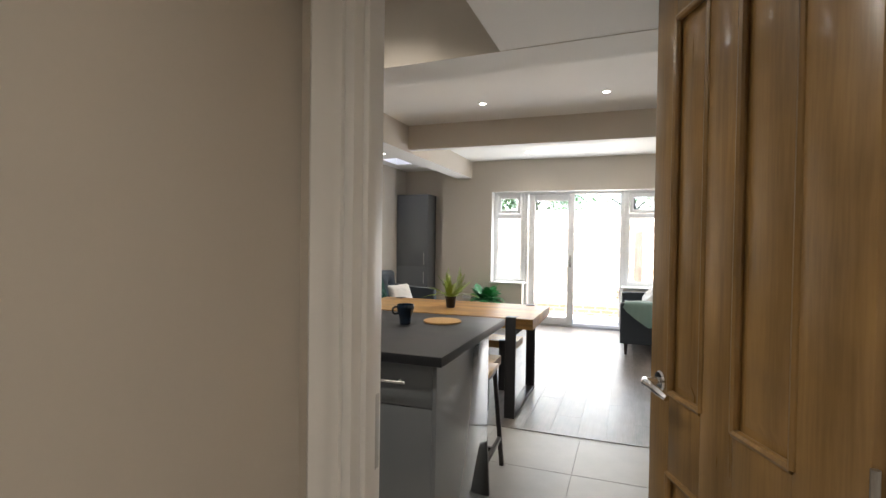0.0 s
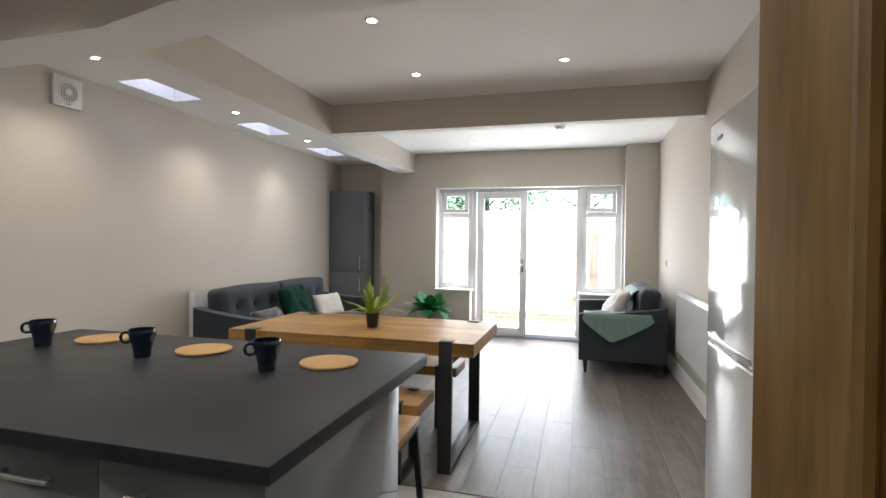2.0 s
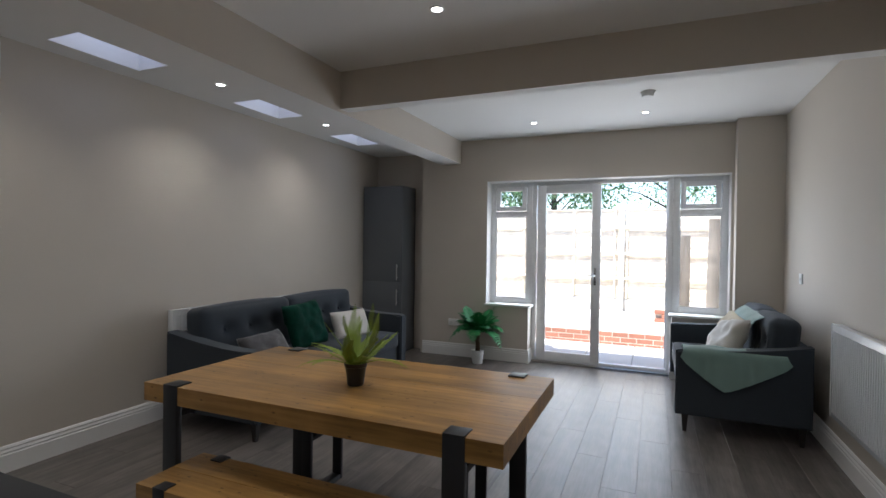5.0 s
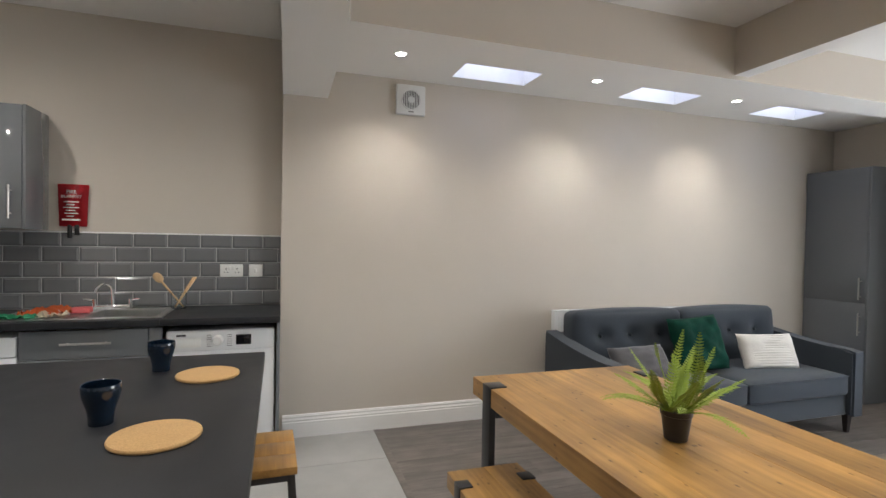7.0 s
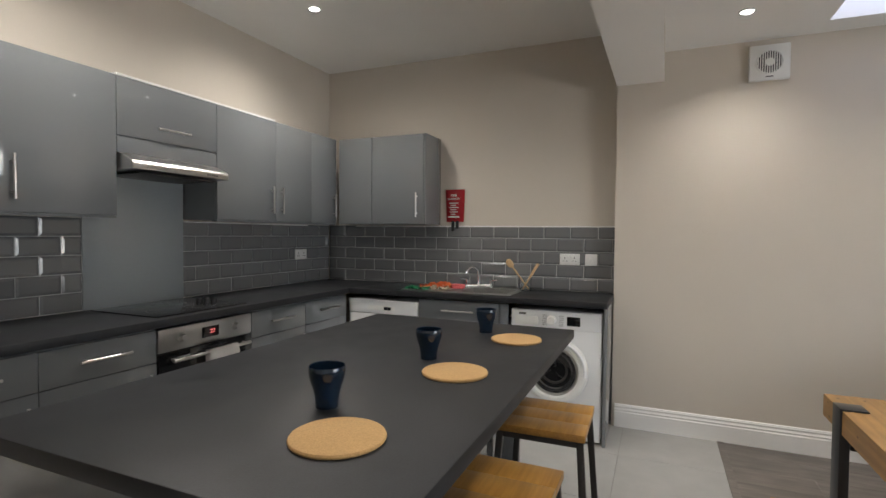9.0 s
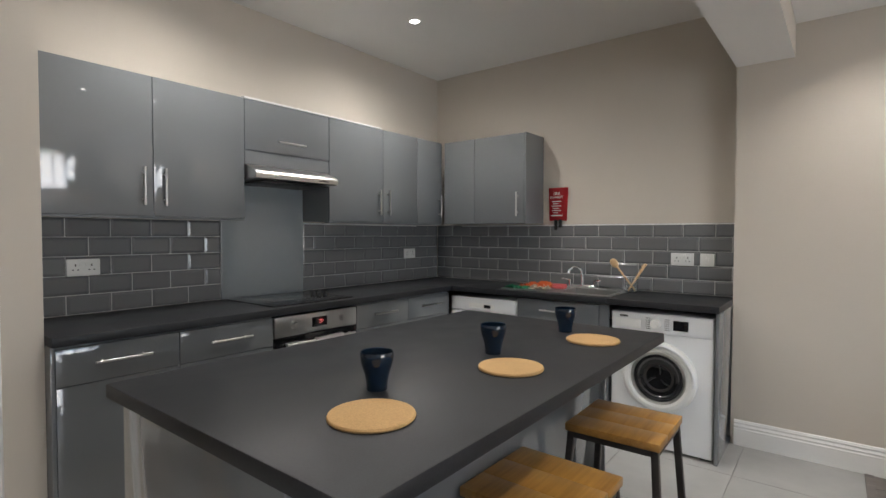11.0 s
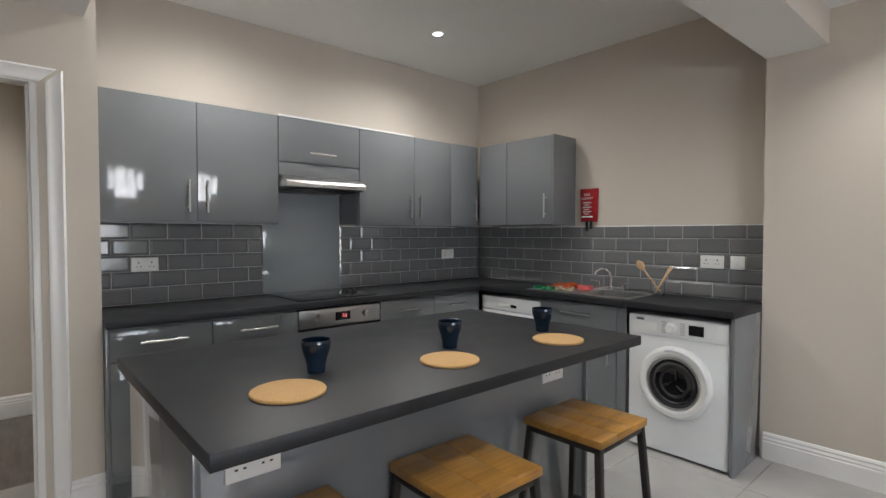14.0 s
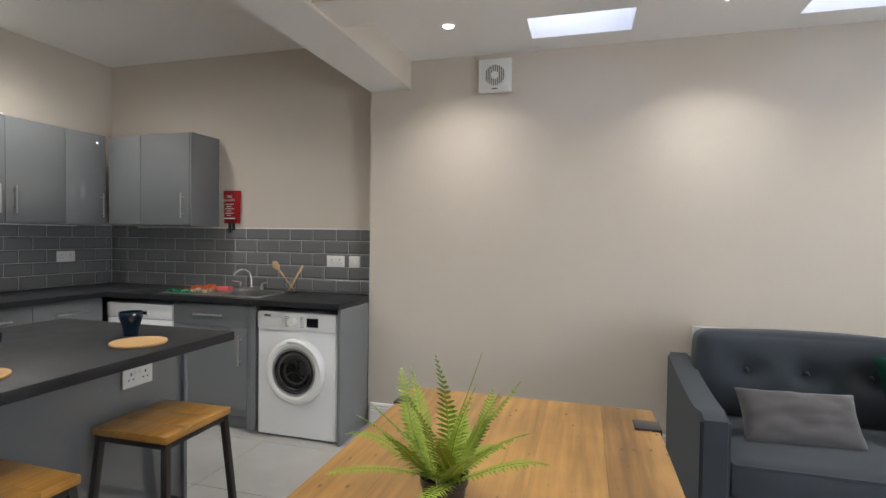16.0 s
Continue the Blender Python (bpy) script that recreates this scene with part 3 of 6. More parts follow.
for x0, x1 in cols:
    for z0, z1 in rows_z:
        b = box(x0, x1, -0.008, 0.008, z0, z1)
        for s in (-1, 1):
            b2 = box(x0 + 0.045, x1 - 0.045, 0, 0.010, z0 + 0.045, z1 - 0.045)
            for v in b2.verts:
                if v.co.y < 0.005:
                    v.co.x += 0.03 * (1 if v.co.x > (x0 + x1) / 2 else -1)
                    v.co.z += 0.03 * (1 if v.co.z > (z0 + z1) / 2 else -1)
                v.co.y = s * (v.co.y + 0.006)
            b = join(b, b2)
        part("panel", b, OAK_DOOR, oak_door)
        bead = None
        for s in (-1, 1):
            y = s * 0.0165
            for p0, p1 in (((x0, z0), (x1, z0)), ((x1, z0), (x1, z1)), ((x1, z1), (x0, z1)), ((x0, z1), (x0, z0))):
                bead = rod((p0[0], y, p0[1]), (p1[0], y, p1[1]), 0.0095, 8, bm=bead)
        part("moulding", bead, OAK_DOOR, oak_door, "glossy bead round the panel")
for s in (-1, 1):
    y = s * (T / 2)
    b = moved(lathe([(0, 0), (0.026, 0), (0.026, 0.005), (0.022, 0.009), (0.010, 0.010), (0.009, 0.045), (0, 0.046)], 24), Matrix.Translation((DOOR_W - 0.062, y, 1.0)) @ Matrix.Rotation(radians(-90 * s), 4, "X"))
    grip = [(DOOR_W - 0.062, y + s * 0.042, 1.0), (DOOR_W - 0.085, y + s * 0.052, 1.001), (DOOR_W - 0.12, y + s * 0.056, 1.004), (DOOR_W - 0.16, y + s * 0.052, 0.999), (DOOR_W - 0.182, y + s * 0.046, 0.992)]
    b = tube(grip, [0.010, 0.011, 0.010, 0.0095, 0.007], 12, bm=b)
    handle = part("door_handle", b, CHROME, oak_door, "chrome lever handle")
b = box(DOOR_W - 0.001, DOOR_W + 0.0012, -0.011, 0.011, 0.90, 1.10, 0.0004)
part("latch_plate", b, STEEL, oak_door, "steel latch plate")
for z in (0.22, 1.0, 1.78):
    part("hinge", rod((-0.006, T / 2, z - 0.05), (-0.006, T / 2, z + 0.05), 0.006, 10), STEEL, oak_door, "steel butt hinge")

# low white cupboard door in the partition
cup = thing("door_2", "closed low white painted cupboard door with steel hinge", "door", kind="structure")
part("leaf", box(4.150, 4.168, 1.15, 1.82, 0.01, 1.41, 0.002), TRIM, cup)
part("hinge", rod((4.148, 1.824, 1.06), (4.148, 1.824, 1.17), 0.007, 10), STEEL, cup, "steel butt hinge")
architrave("trim", 1.835, 1, 4.17, -1, 1.42, axis="x")
architrave("trim", 1.135, -1, 4.17, -1, 1.42, axis="x")
architrave_head(1.135, 1.835, 4.17, -1, 1.42, axis="x")

# garden doors and side lights
FY0, FY1 = 7.87, 7.94
def frame_ring(x0, x1, z0, z1, w, y0=FY0, y1=FY1, bevel=0.006):
    b = box(x0, x0 + w, y0, y1, z0, z1, bevel)
    b = box(x1 - w, x1, y0, y1, z0, z1, bevel, bm=b)
    b = box(x0 + w - 0.004, x1 - w + 0.004, y0 + 0.001, y1 - 0.001, z1 - w, z1, bevel, bm=b)
    return box(x0 + w - 0.004, x1 - w + 0.004, y0 + 0.001, y1 - 0.001, z0, z0 + w, bevel, bm=b)


def pane(x0, x1, z0, z1, parent, y=7.905):
    ob = part("pane", box(x0, x1, y - 0.003, y + 0.003, z0, z1), PANE, parent, "clear glass pane")
    ob.visible_shadow = False
    return ob


for name, x0, x1 in (("window_1", WX0, DX0), ("window_2", DX1, WX1)):
    w = thing(name, "white plastic side window with a small top vent and white sill", "window", kind="structure")
    part("window_frame", frame_ring(x0, x1, 0.68, HEAD, 0.068), UPVC, w)
    part("transom", box(x0 + 0.055, x1 - 0.055, FY0 + 0.002, FY1 - 0.002, 1.755, 1.815, 0.006), UPVC, w)
    sash = part("vent_sash", frame_ring(x0 + 0.074, x1 - 0.074, 1.82, HEAD - 0.06, 0.052, FY0 - 0.012, FY0 + 0.04), UPVC, w)
    part("vent_handle", box((x0 + x1) / 2 - 0.05, (x0 + x1) / 2 + 0.05, FY0 - 0.034, FY0 - 0.013, 1.832, 1.850, 0.006), WHITE_PLASTIC, sash, "white vent handle")
    part("bead", frame_ring(x0 + 0.06, x1 - 0.06, 0.74, 1.755, 0.018, FY0 + 0.012, FY0 + 0.03, 0.004), UPVC, w)
    pane(x0 + 0.06, x1 - 0.06, 0.74, 1.755, w)
    pane(x0 + 0.10, x1 - 0.10, 1.86, HEAD - 0.10, w)
    s0, s1 = (x0 - 0.01, x1 + 0.03) if x0 < 3 else (x0 - 0.03, x1 + 0.01)
    part("window_sill", box(s0, s1, END - 0.035, FY0, 0.66, 0.685, 0.006), TRIM, w, "white rounded window board")
gd = thing("door_3", "white plastic glazed garden doors, one leaf closed and one swung open", "door", kind="structure")
part("door_frame", frame_ring(DX0, DX1, 0.0, HEAD, 0.05), UPVC, gd)
leaf = part("closed_leaf", frame_ring(2.238, 2.968, 0.03, HEAD - 0.052, 0.100, FY0 - 0.008, FY1 - 0.012), UPVC, gd)
pane(2.33, 2.875, 0.10, HEAD - 0.12, leaf)
part("leaf_handle", tube([(2.913, FY0 - 0.010, 1.06), (2.913, FY0 - 0.05, 1.06), (2.885, FY0 - 0.055, 1.06), (2.815, FY0 - 0.052, 1.06)], 0.008, 8, bm=box(2.90, 2.926, FY0 - 0.018, FY0 - 0.008, 0.95, 1.15, 0.004)), CHROME, leaf, "silver lever handle")
oleaf = part("open_leaf", moved(frame_ring(0.0, 0.74, 0.03, HEAD - 0.052, 0.075, -0.03, 0.03), Matrix.Translation((3.688, FY1 + 0.01, 0)) @ Matrix.Rotation(radians(86), 4, "Z")), UPVC, gd)
ob = part("pane", moved(box(0.07, 0.67, -0.003, 0.003, 0.10, HEAD - 0.12), Matrix.Translation((3.688, FY1 + 0.01, 0)) @ Matrix.Rotation(radians(86), 4, "Z")), PANE, oleaf, "clear glass pane")
ob.visible_shadow = False
part("threshold", box(DX0, DX1, FY0 - 0.06, FY1 + 0.03, 0.0, 0.018, 0.005), STEEL, gd, "metal door threshold")
# white lining of the opening
lin = box(WX0, WX0 + 0.008, END + 0.002, FY0, 0.685, HEAD)
lin = box(WX1 - 0.008, WX1, END + 0.002, FY0, 0.685, HEAD, bm=lin)
lin = box(WX0, WX1, END + 0.002, FY0, HEAD - 0.008, HEAD, bm=lin)
structure("trim", lin, TRIM, "white painted window reveal", "trim")

# rooflights
for x0, x1, y0, y1 in ROOFLIGHTS:
    rl = thing("rooflight", "flush white-lined rooflight with bright bluish sky", "rooflight", group="rooflights in the ceiling strip", kind="structure")
    fr = box(x0, x0 + 0.02, y0, y1, 2.80, 2.84, 0.003)
    fr = box(x1 - 0.02, x1, y0, y1, 2.80, 2.84, 0.003, bm=fr)
    fr = box(x0, x1, y0, y0 + 0.02, 2.80, 2.84, 0.003, bm=fr)
    fr = box(x0, x1, y1 - 0.02, y1, 2.80, 2.84, 0.003, bm=fr)
    part("frame", fr, UPVC, rl)
    part("sky_panel", box(x0 + 0.0005, x1 - 0.0005, y0 + 0.0005, y1 - 0.0005, 2.842, 2.848), ROOF_GLOW, rl, "bright hazy sky above the glass")


def downlight(x, y, z):
    m = pose(x, y, z)
    t = thing("downlight", "small round recessed ceiling downlight, lit", "downlight", m, group="recessed ceiling downlights")
    part("bezel", lathe([(0.030, -0.001), (0.032, -0.006), (0.041, -0.005), (0.043, -0.0005), (0.043, 0.0)], 28), WHITE_METAL, t, "white ring")
    part("lamp_face", lathe([(0, -0.0015), (0.030, -0.0015)], 24), SPOT_GLOW, t, "glowing lamp face")
    return t


# the hall fittings and the last three kitchen ones are guessed, not known
for spots, z in ((STRIP_SPOTS, STRIP_Z), (MAIN_SPOTS, LIVING_Z), (FAR_SPOTS, FAR_Z), (KITCHEN_SPOTS, KITCHEN_Z), (ADDED_HALL_SPOTS, 2.5)):
    for x, y in spots:
        downlight(x, y, z)

sd = thing("smoke_alarm", "round white smoke alarm on the ceiling", "smoke alarm", pose(3.474, 6.33, FAR_Z))
part("base", lathe([(0, 0), (0.062, 0), (0.062, -0.012), (0.052, -0.014)], 32), WHITE_PLASTIC, sd)
part("sensor_cap", lathe([(0.046, -0.012), (0.046, -0.030), (0.040, -0.040), (0, -0.042)], 32), WHITE_PLASTIC, sd, "ribbed white sensor cap")

# extractor fan on the long wall
fan = thing("extractor_fan", "square white plastic extractor fan with a round grille", "extractor fan", pose(0.0, 3.412, 2.434, 0, 90, 0))
part("housing", box(-0.11, 0.11, -0.11, 0.11, 0.0, 0.035, 0.008), WHITE_PLASTIC, fan)
part("duct", lathe([(0, 0.0365), (0.068, 0.0365)], 32), BLACK_PLASTIC, fan, "dark round duct mouth")
b = None
for k in range(-5, 6):
    c = k * 0.0125
    h = math.sqrt(max(0, 0.068 ** 2 - c * c))
    b = box(-h, h, c - 0.0028, c + 0.0028, 0.036, 0.0405, bm=b)
part("grille", b, WHITE_PLASTIC, fan, "white slatted grille")
part("hub", lathe([(0, 0.043), (0.024, 0.043), (0.026, 0.036)], 24), WHITE_PLASTIC, fan, "round white centre")
part("ring", lathe([(0.067, 0.036), (0.068, 0.041), (0.074, 0.041), (0.076, 0.035)], 32), WHITE_PLASTIC, fan)
part("switch_mark", box(0.085, 0.092, -0.02, 0.02, 0.0352, 0.0362), CUSHION_GREY, fan, "small grey mark")


def radiator(name, length, height, m, label):
    """Local x along the wall, y off the wall, z up from its lower edge."""
    r = thing(name, label, "radiator", m)
    b = box(0, length, 0.055, 0.062, 0, height, 0.003)
    n = int(length / 0.033)
    fp = part("front_panel", b, WHITE_METAL, r, "ribbed white front panel")
    rib = mesh_of("rib", box(-0.009, 0.009, 0.0615, 0.067, 0.03, height - 0.035, 0.0024, 1), WHITE_METAL)
    for i in range(n):
        ob = new("rib", rib)
        ob.parent = fp
        ob.matrix_basis = pose(0.029 + i * (length - 0.04) / n, 0, 0)
    part("back_panel", box(0, length, 0.012, 0.019, 0, height, 0.002), WHITE_METAL, r)
    part("top_grille", box(0.0, length, 0.013, 0.066, height, height + 0.008, 0.002), WHITE_METAL, r)
    for x in (0, length):
        part("side_panel", box(x - 0.003, x + 0.003, 0.012, 0.066, 0.0, height + 0.006, 0.002), WHITE_METAL, r)
    part("bleed_valve", rod((-0.016, 0.04, height - 0.04), (0, 0.04, height - 0.04), 0.012, 12), STEEL, r, "steel bleed valve")
    v = rod((-0.035, 0.04, -0.03), (-0.035, 0.04, 0.055), 0.017, 14)
    part("thermostat_valve", v, WHITE_PLASTIC, r, "white thermostatic valve head")
    p = tube([(0, 0.04, 0.03), (-0.03, 0.04, 0.03), (-0.035, 0.04, 0.0), (-0.035, 0.04, -0.06), (-0.035, 0.03, -0.09), (-0.035, -0.005, -0.09)], 0.008, 8)
    part("pipe", p, CHROME, r, "chrome pipe")
    for x in (0.15, length - 0.15):
        part("bracket", box(x - 0.02, x + 0.02, 0.0005, 0.013, 0.05, height - 0.05), WHITE_METAL, r)
    return r


radiator("radiator", 1.65, 0.60, pose(0.0, 6.29, 0.24, 0, 0, -90), "white ribbed panel radiator behind the sofa")
radiator("radiator", 1.50, 0.60, pose(RIGHT, 4.36, 0.31, 0, 0, 90), "white ribbed panel radiator on the wall")

# ---- kitchen ----
def bar_handle(parent, p0, p1, off, r=0.006):
    """A round bar handle between p0 and p1 on a front, standing off by the vector off."""
    p0, p1, off = Vector(p0), Vector(p1), Vector(off)
    d = (p1 - p0).normalized()
    b = rod(p0 + off, p1 + off, r, 12)
    for q in (p0 + d * 0.03, p1 - d * 0.03):
        b = rod(q, q + off, r * 0.8, 10, bm=b)
    return part("handle", b, STEEL, parent, "brushed steel bar handle")


def front(name, parent, axis, at, u0, u1, z0, z1, face=1, label=""):
    """A lacquered front 18 mm thick in the plane axis = at, with a 2 mm gap round it."""
    g = 0.0018
    a, c = (at - 0.018 * face, at) if face > 0 else (at, at + 0.018)
    b = box(u0 + g, u1 - g, a, c, z0 + g, z1 - g, 0.0015) if axis == "y" else box(a, c, u0 + g, u1 - g, z0 + g, z1 - g, 0.0015)
    return part(name, b, GREY_GLOSS, parent, label)


WZ0, WZ1, WF, LF = 1.425, 2.130, 0.30, 0.185


def wall_unit(x0, x1, doors, z0=WZ0):
    u = thing("wall_cabinet", "wall-hung grey gloss kitchen cupboard over the tiles", "cabinet", group="wall cupboards")
    part("body", box(x0 + 0.0005, x1 - 0.0005, 0.002, WF - 0.0185, z0, WZ1, 0.001), GREY_MATT, u)
    for a, c, hx in doors:
        d = front("door", u, "y", WF, a, c, z0, WZ1)
        bar_handle(d, (hx, WF, z0 + 0.055), (hx, WF, z0 + 0.245), (0, 0.03, 0))
    return u


wall_unit(2.052, 3.055, [(2.55, 3.055, 2.60), (2.052, 2.55, 2.50)])
u = thing("wall_cabinet", "short grey gloss cupboard above the cooker hood", "cabinet", group="wall cupboards")
part("body", box(1.434, 2.048, 0.002, WF - 0.0185, 1.80, WZ1, 0.001), GREY_MATT, u)
d = front("door", u, "y", WF, 1.432, 2.050, 1.83, WZ1)
bar_handle(d, (1.64, WF, 1.90), (1.84, WF, 1.90), (0, 0.03, 0))
part("plinth_strip", box(1.434, 2.048, WF - 0.018, WF - 0.002, 1.745, 1.826, 0.001), GREY_GLOSS, u)
wall_unit(0.916, 1.432, [(0.916, 1.432, 0.965)])
wall_unit(0.516, 0.916, [(0.516, 0.916, 0.868)])
wall_unit(0.19, 0.516, [(0.19, 0.516, 0.235)])
u = thing("wall_cabinet", "grey gloss corner cupboard on the sink wall", "cabinet", group="wall cupboards")
part("body", box(KX + 0.002, LF - 0.0185, 0.322, 0.64, WZ0, WZ1, 0.001), GREY_MATT, u)
front("door", u, "x", LF, 0.322, 0.64, WZ0, WZ1)
u = thing("wall_cabinet", "grey gloss end cupboard beside the fire blanket", "cabinet", group="wall cupboards")
part("body", box(KX + 0.002, LF - 0.0185, 0.641, 1.108, WZ0, WZ1, 0.001), GREY_MATT, u)
part("end_panel", box(KX + 0.002, LF - 0.002, 1.1085, 1.124, WZ0 - 0.004, WZ1 + 0.002, 0.001), GREY_GLOSS, u)
d = front("door", u, "x", LF, 0.64, 1.108, WZ0, WZ1)
bar_handle(d, (LF, 1.055, WZ0 + 0.055), (LF, 1.055, WZ0 + 0.245), (0.03, 0, 0))
# light pelmet strip under the cupboards
structure("trim", box(0.20, 1.43, 0.25, WF - 0.004, WZ0 - 0.012, WZ0 - 0.001), GREY_MATT, "grey strip under the wall cupboards", "trim")
structure("trim", box(2.055, 3.05, 0.25, WF - 0.004, WZ0 - 0.012, WZ0 - 0.001), GREY_MATT, "grey strip under the wall cupboards", "trim")

structure("trim", box(0.92, 2.05, 0.255, 0.298, WZ1 + 0.001, WZ1 + 0.012, 0.001), TRIM, "thin white board lying on the wall cupboards", "trim")

# cooker hood
hood = thing("cooker_hood", "slim brushed steel cooker hood above the hob", "cooker hood")
b = bmesh.new()
prof = [(0.005, 1.745), (0.30, 1.745), (0.395, 1.705), (0.405, 1.690), (0.405, 1.662), (0.005, 1.648)]
ends = [[b.verts.new((x, y, z)) for y, z in prof] for x in (1.44, 2.042)]
for i in range(6):
    b.faces.new((ends[0][i], ends[0][(i + 1) % 6], ends[1][(i + 1) % 6], ends[1][i]))
b.faces.new(ends[0][::-1]), b.faces.new(ends[1])
bmesh.ops.bevel(b, geom=b.edges[:], offset=0.003, segments=2, affect="EDGES")
part("canopy", b, STEEL, hood)
b = None
for i in range(5):
    b = rod((1.53 + i * 0.016, 0.404, 1.676), (1.53 + i * 0.016, 0.409, 1.676), 0.0045, 10, bm=b)
part("button", b, BLACK_PLASTIC, hood, "row of small dark buttons")
part("filter", box(1.50, 1.98, 0.05, 0.36, 1.644, 1.652, 0.002), DARK_METAL, hood, "dark grease filter")

# base units of the hob side
BF, BT = 0.585, 0.872


def base_unit(x0, x1, label="grey gloss base unit with a drawer over a door"):
    u = thing("base_cabinet", label, "cabinet", group="base units")
    part("body", box(x0 + 0.0005, x1 - 0.0005, 0.02, BF - 0.0185, 0.10, BT + 0.012, 0.001), GREY_MATT, u)
    dr = front("drawer", u, "y", BF, x0, x1, 0.715, BT)
    bar_handle(dr, ((x0 + x1) / 2 - 0.11, BF, 0.80), ((x0 + x1) / 2 + 0.11, BF, 0.80), (0, 0.03, 0))
    d = front("door", u, "y", BF, x0, x1, 0.15, 0.715)
    bar_handle(d, (x0 + 0.05, BF, 0.48), (x0 + 0.05, BF, 0.67), (0, 0.03, 0))
    part("plinth", box(x0, x1, BF - 0.065, BF - 0.05, 0.0, 0.15), GREY_MATT, u)
    return u


base_unit(2.56, 3.042)
base_unit(2.058, 2.56)
base_unit(0.947, 1.445)
base_unit(0.46, 0.947)
solid("end_panel", box(3.043, 3.058, 0.005, BF + 0.002, 0.0, 0.884, 0.001), GREY_GLOSS, "grey gloss end panel beside the base unit", "panel")

ov = thing("oven", "built-in steel oven with black glass door and dial controls", "oven")
part("body", box(1.452, 2.052, 0.03, BF - 0.02, 0.15, 0.868), GREY_MATT, ov)
part("control_panel", box(1.452, 2.052, BF - 0.02, BF + 0.003, 0.755, 0.868, 0.003), STEEL, ov)
od = part("oven_door", box(1.452, 2.052, BF - 0.02, BF + 0.006, 0.275, 0.750, 0.004), BLACK_GLASS, ov, "black glass oven door")
part("door_handle", rod((1.50, BF + 0.045, 0.712), (2.00, BF + 0.045, 0.712), 0.009, 12, bm=rod((1.52, BF, 0.712), (1.52, BF + 0.045, 0.712), 0.007, 8, bm=rod((1.98, BF, 0.712), (1.98, BF + 0.045, 0.712), 0.007, 8))), STEEL, od, "steel oven handle")
disp = part("display", box(1.69, 1.80, BF + 0.003, BF + 0.006, 0.785, 0.842, 0.001), BLACK_GLASS, ov, "black display with red digits")
b = None
for i in range(3):
    x = 1.750 - i * 0.011
    b = box(x - 0.008, x, BF + 0.006, BF + 0.0068, 0.822, 0.824, bm=b)
    b = box(x - 0.008, x, BF + 0.006, BF + 0.0068, 0.806, 0.808, bm=b)
    b = box(x - 0.0085, x - 0.007, BF + 0.006, BF + 0.0068, 0.807, 0.823, bm=b)
part("digits", b, RED_GLOW, disp, "small red digits")
for x in (1.575, 1.925):
    part("dial", moved(lathe([(0, 0.026), (0.014, 0.026), (0.017, 0.020), (0.021, 0.004), (0.026, 0)], 20), Matrix.Translation((x, BF + 0.003, 0.815)) @ Matrix.Rotation(radians(-90), 4, "X")), STEEL, ov, "round steel dial")
part("lower_drawer", box(1.452, 2.052, BF - 0.018, BF, 0.152, 0.270, 0.0015), GREY_GLOSS, ov)
part("plinth", box(1.447, 2.056, BF - 0.065, BF - 0.05, 0.0, 0.15), GREY_MATT, ov)
b = bmesh.new()
yy, zz = BF + 0.045, 0.712
path = [(yy - 0.016, 0.52), (yy - 0.018, 0.60), (yy - 0.018, 0.69), (yy - 0.010, 0.730), (yy + 0.010, 0.730), (yy + 0.019, 0.69), (yy + 0.020, 0.58), (yy + 0.019, 0.47)]
for i, (x0, x1) in enumerate(((1.60, 1.80),)):
    g = []
    for j in range(9):
        x = x0 + (x1 - x0) * j / 8
        g.append([b.verts.new((x + 0.002 * math.sin(k * 2.1 + j), y + 0.0015 * math.sin(j * 1.7 + k), z)) for k, (y, z) in enumerate(path)])
    for j in range(8):
        for k in range(len(path) - 1):
            b.faces.new((g[j][k], g[j + 1][k], g[j + 1][k + 1], g[j][k + 1]))
bmesh.ops.solidify(b, geom=b.faces[:], thickness=0.004)
solid("tea_towel", b, TOWEL, "white tea towel hung over the oven handle", "towel", smooth=60)

# dishwasher, sink unit and washing machine on the sink side
LBF = 0.415
dw = thing("dishwasher", "white freestanding dishwasher under the worktop", "dishwasher")
part("body", box(KX + 0.03, LBF - 0.03, 0.585, 1.178, 0.01, 0.845, 0.004), WHITE_METAL, dw)
part("door", box(LBF - 0.03, LBF + 0.006, 0.585, 1.178, 0.10, 0.735, 0.008), WHITE_METAL, dw)
cp = part("control_panel", box(LBF - 0.03, LBF + 0.010, 0.585, 1.178, 0.738, 0.845, 0.008), WHITE_METAL, dw)
part("grip", box(LBF + 0.008, LBF + 0.0125, 0.76, 0.99, 0.765, 0.800, 0.006), WHITE_PLASTIC, cp, "recessed white grip")
part("display", box(LBF + 0.010, LBF + 0.0135, 0.90, 0.96, 0.768, 0.792, 0.001), BLACK_GLASS, cp, "small black display")

su = thing("sink_cabinet", "grey gloss sink unit with a drawer front and doors", "cabinet")
part("body", box(KX + 0.02, LBF - 0.0185, 1.185, 1.865, 0.10, 0.70, 0.001), GREY_MATT, su)
dr = front("drawer", su, "x", LBF, 1.185, 1.80, 0.715, BT)
bar_handle(dr, (LBF, 1.38, 0.80), (LBF, 1.62, 0.80), (0.03, 0, 0))
d = front("door", su, "x", LBF, 1.185, 1.80, 0.15, 0.715)
bar_handle(d, (LBF, 1.75, 0.46), (LBF, 1.75, 0.67), (0.03, 0, 0))
part("filler", box(LBF - 0.018, LBF, 1.802, 1.866, 0.02, BT, 0.001), GREY_GLOSS, su)
part("plinth", box(LBF - 0.065, LBF - 0.05, 1.185, 1.865, 0.0, 0.15), GREY_MATT, su)

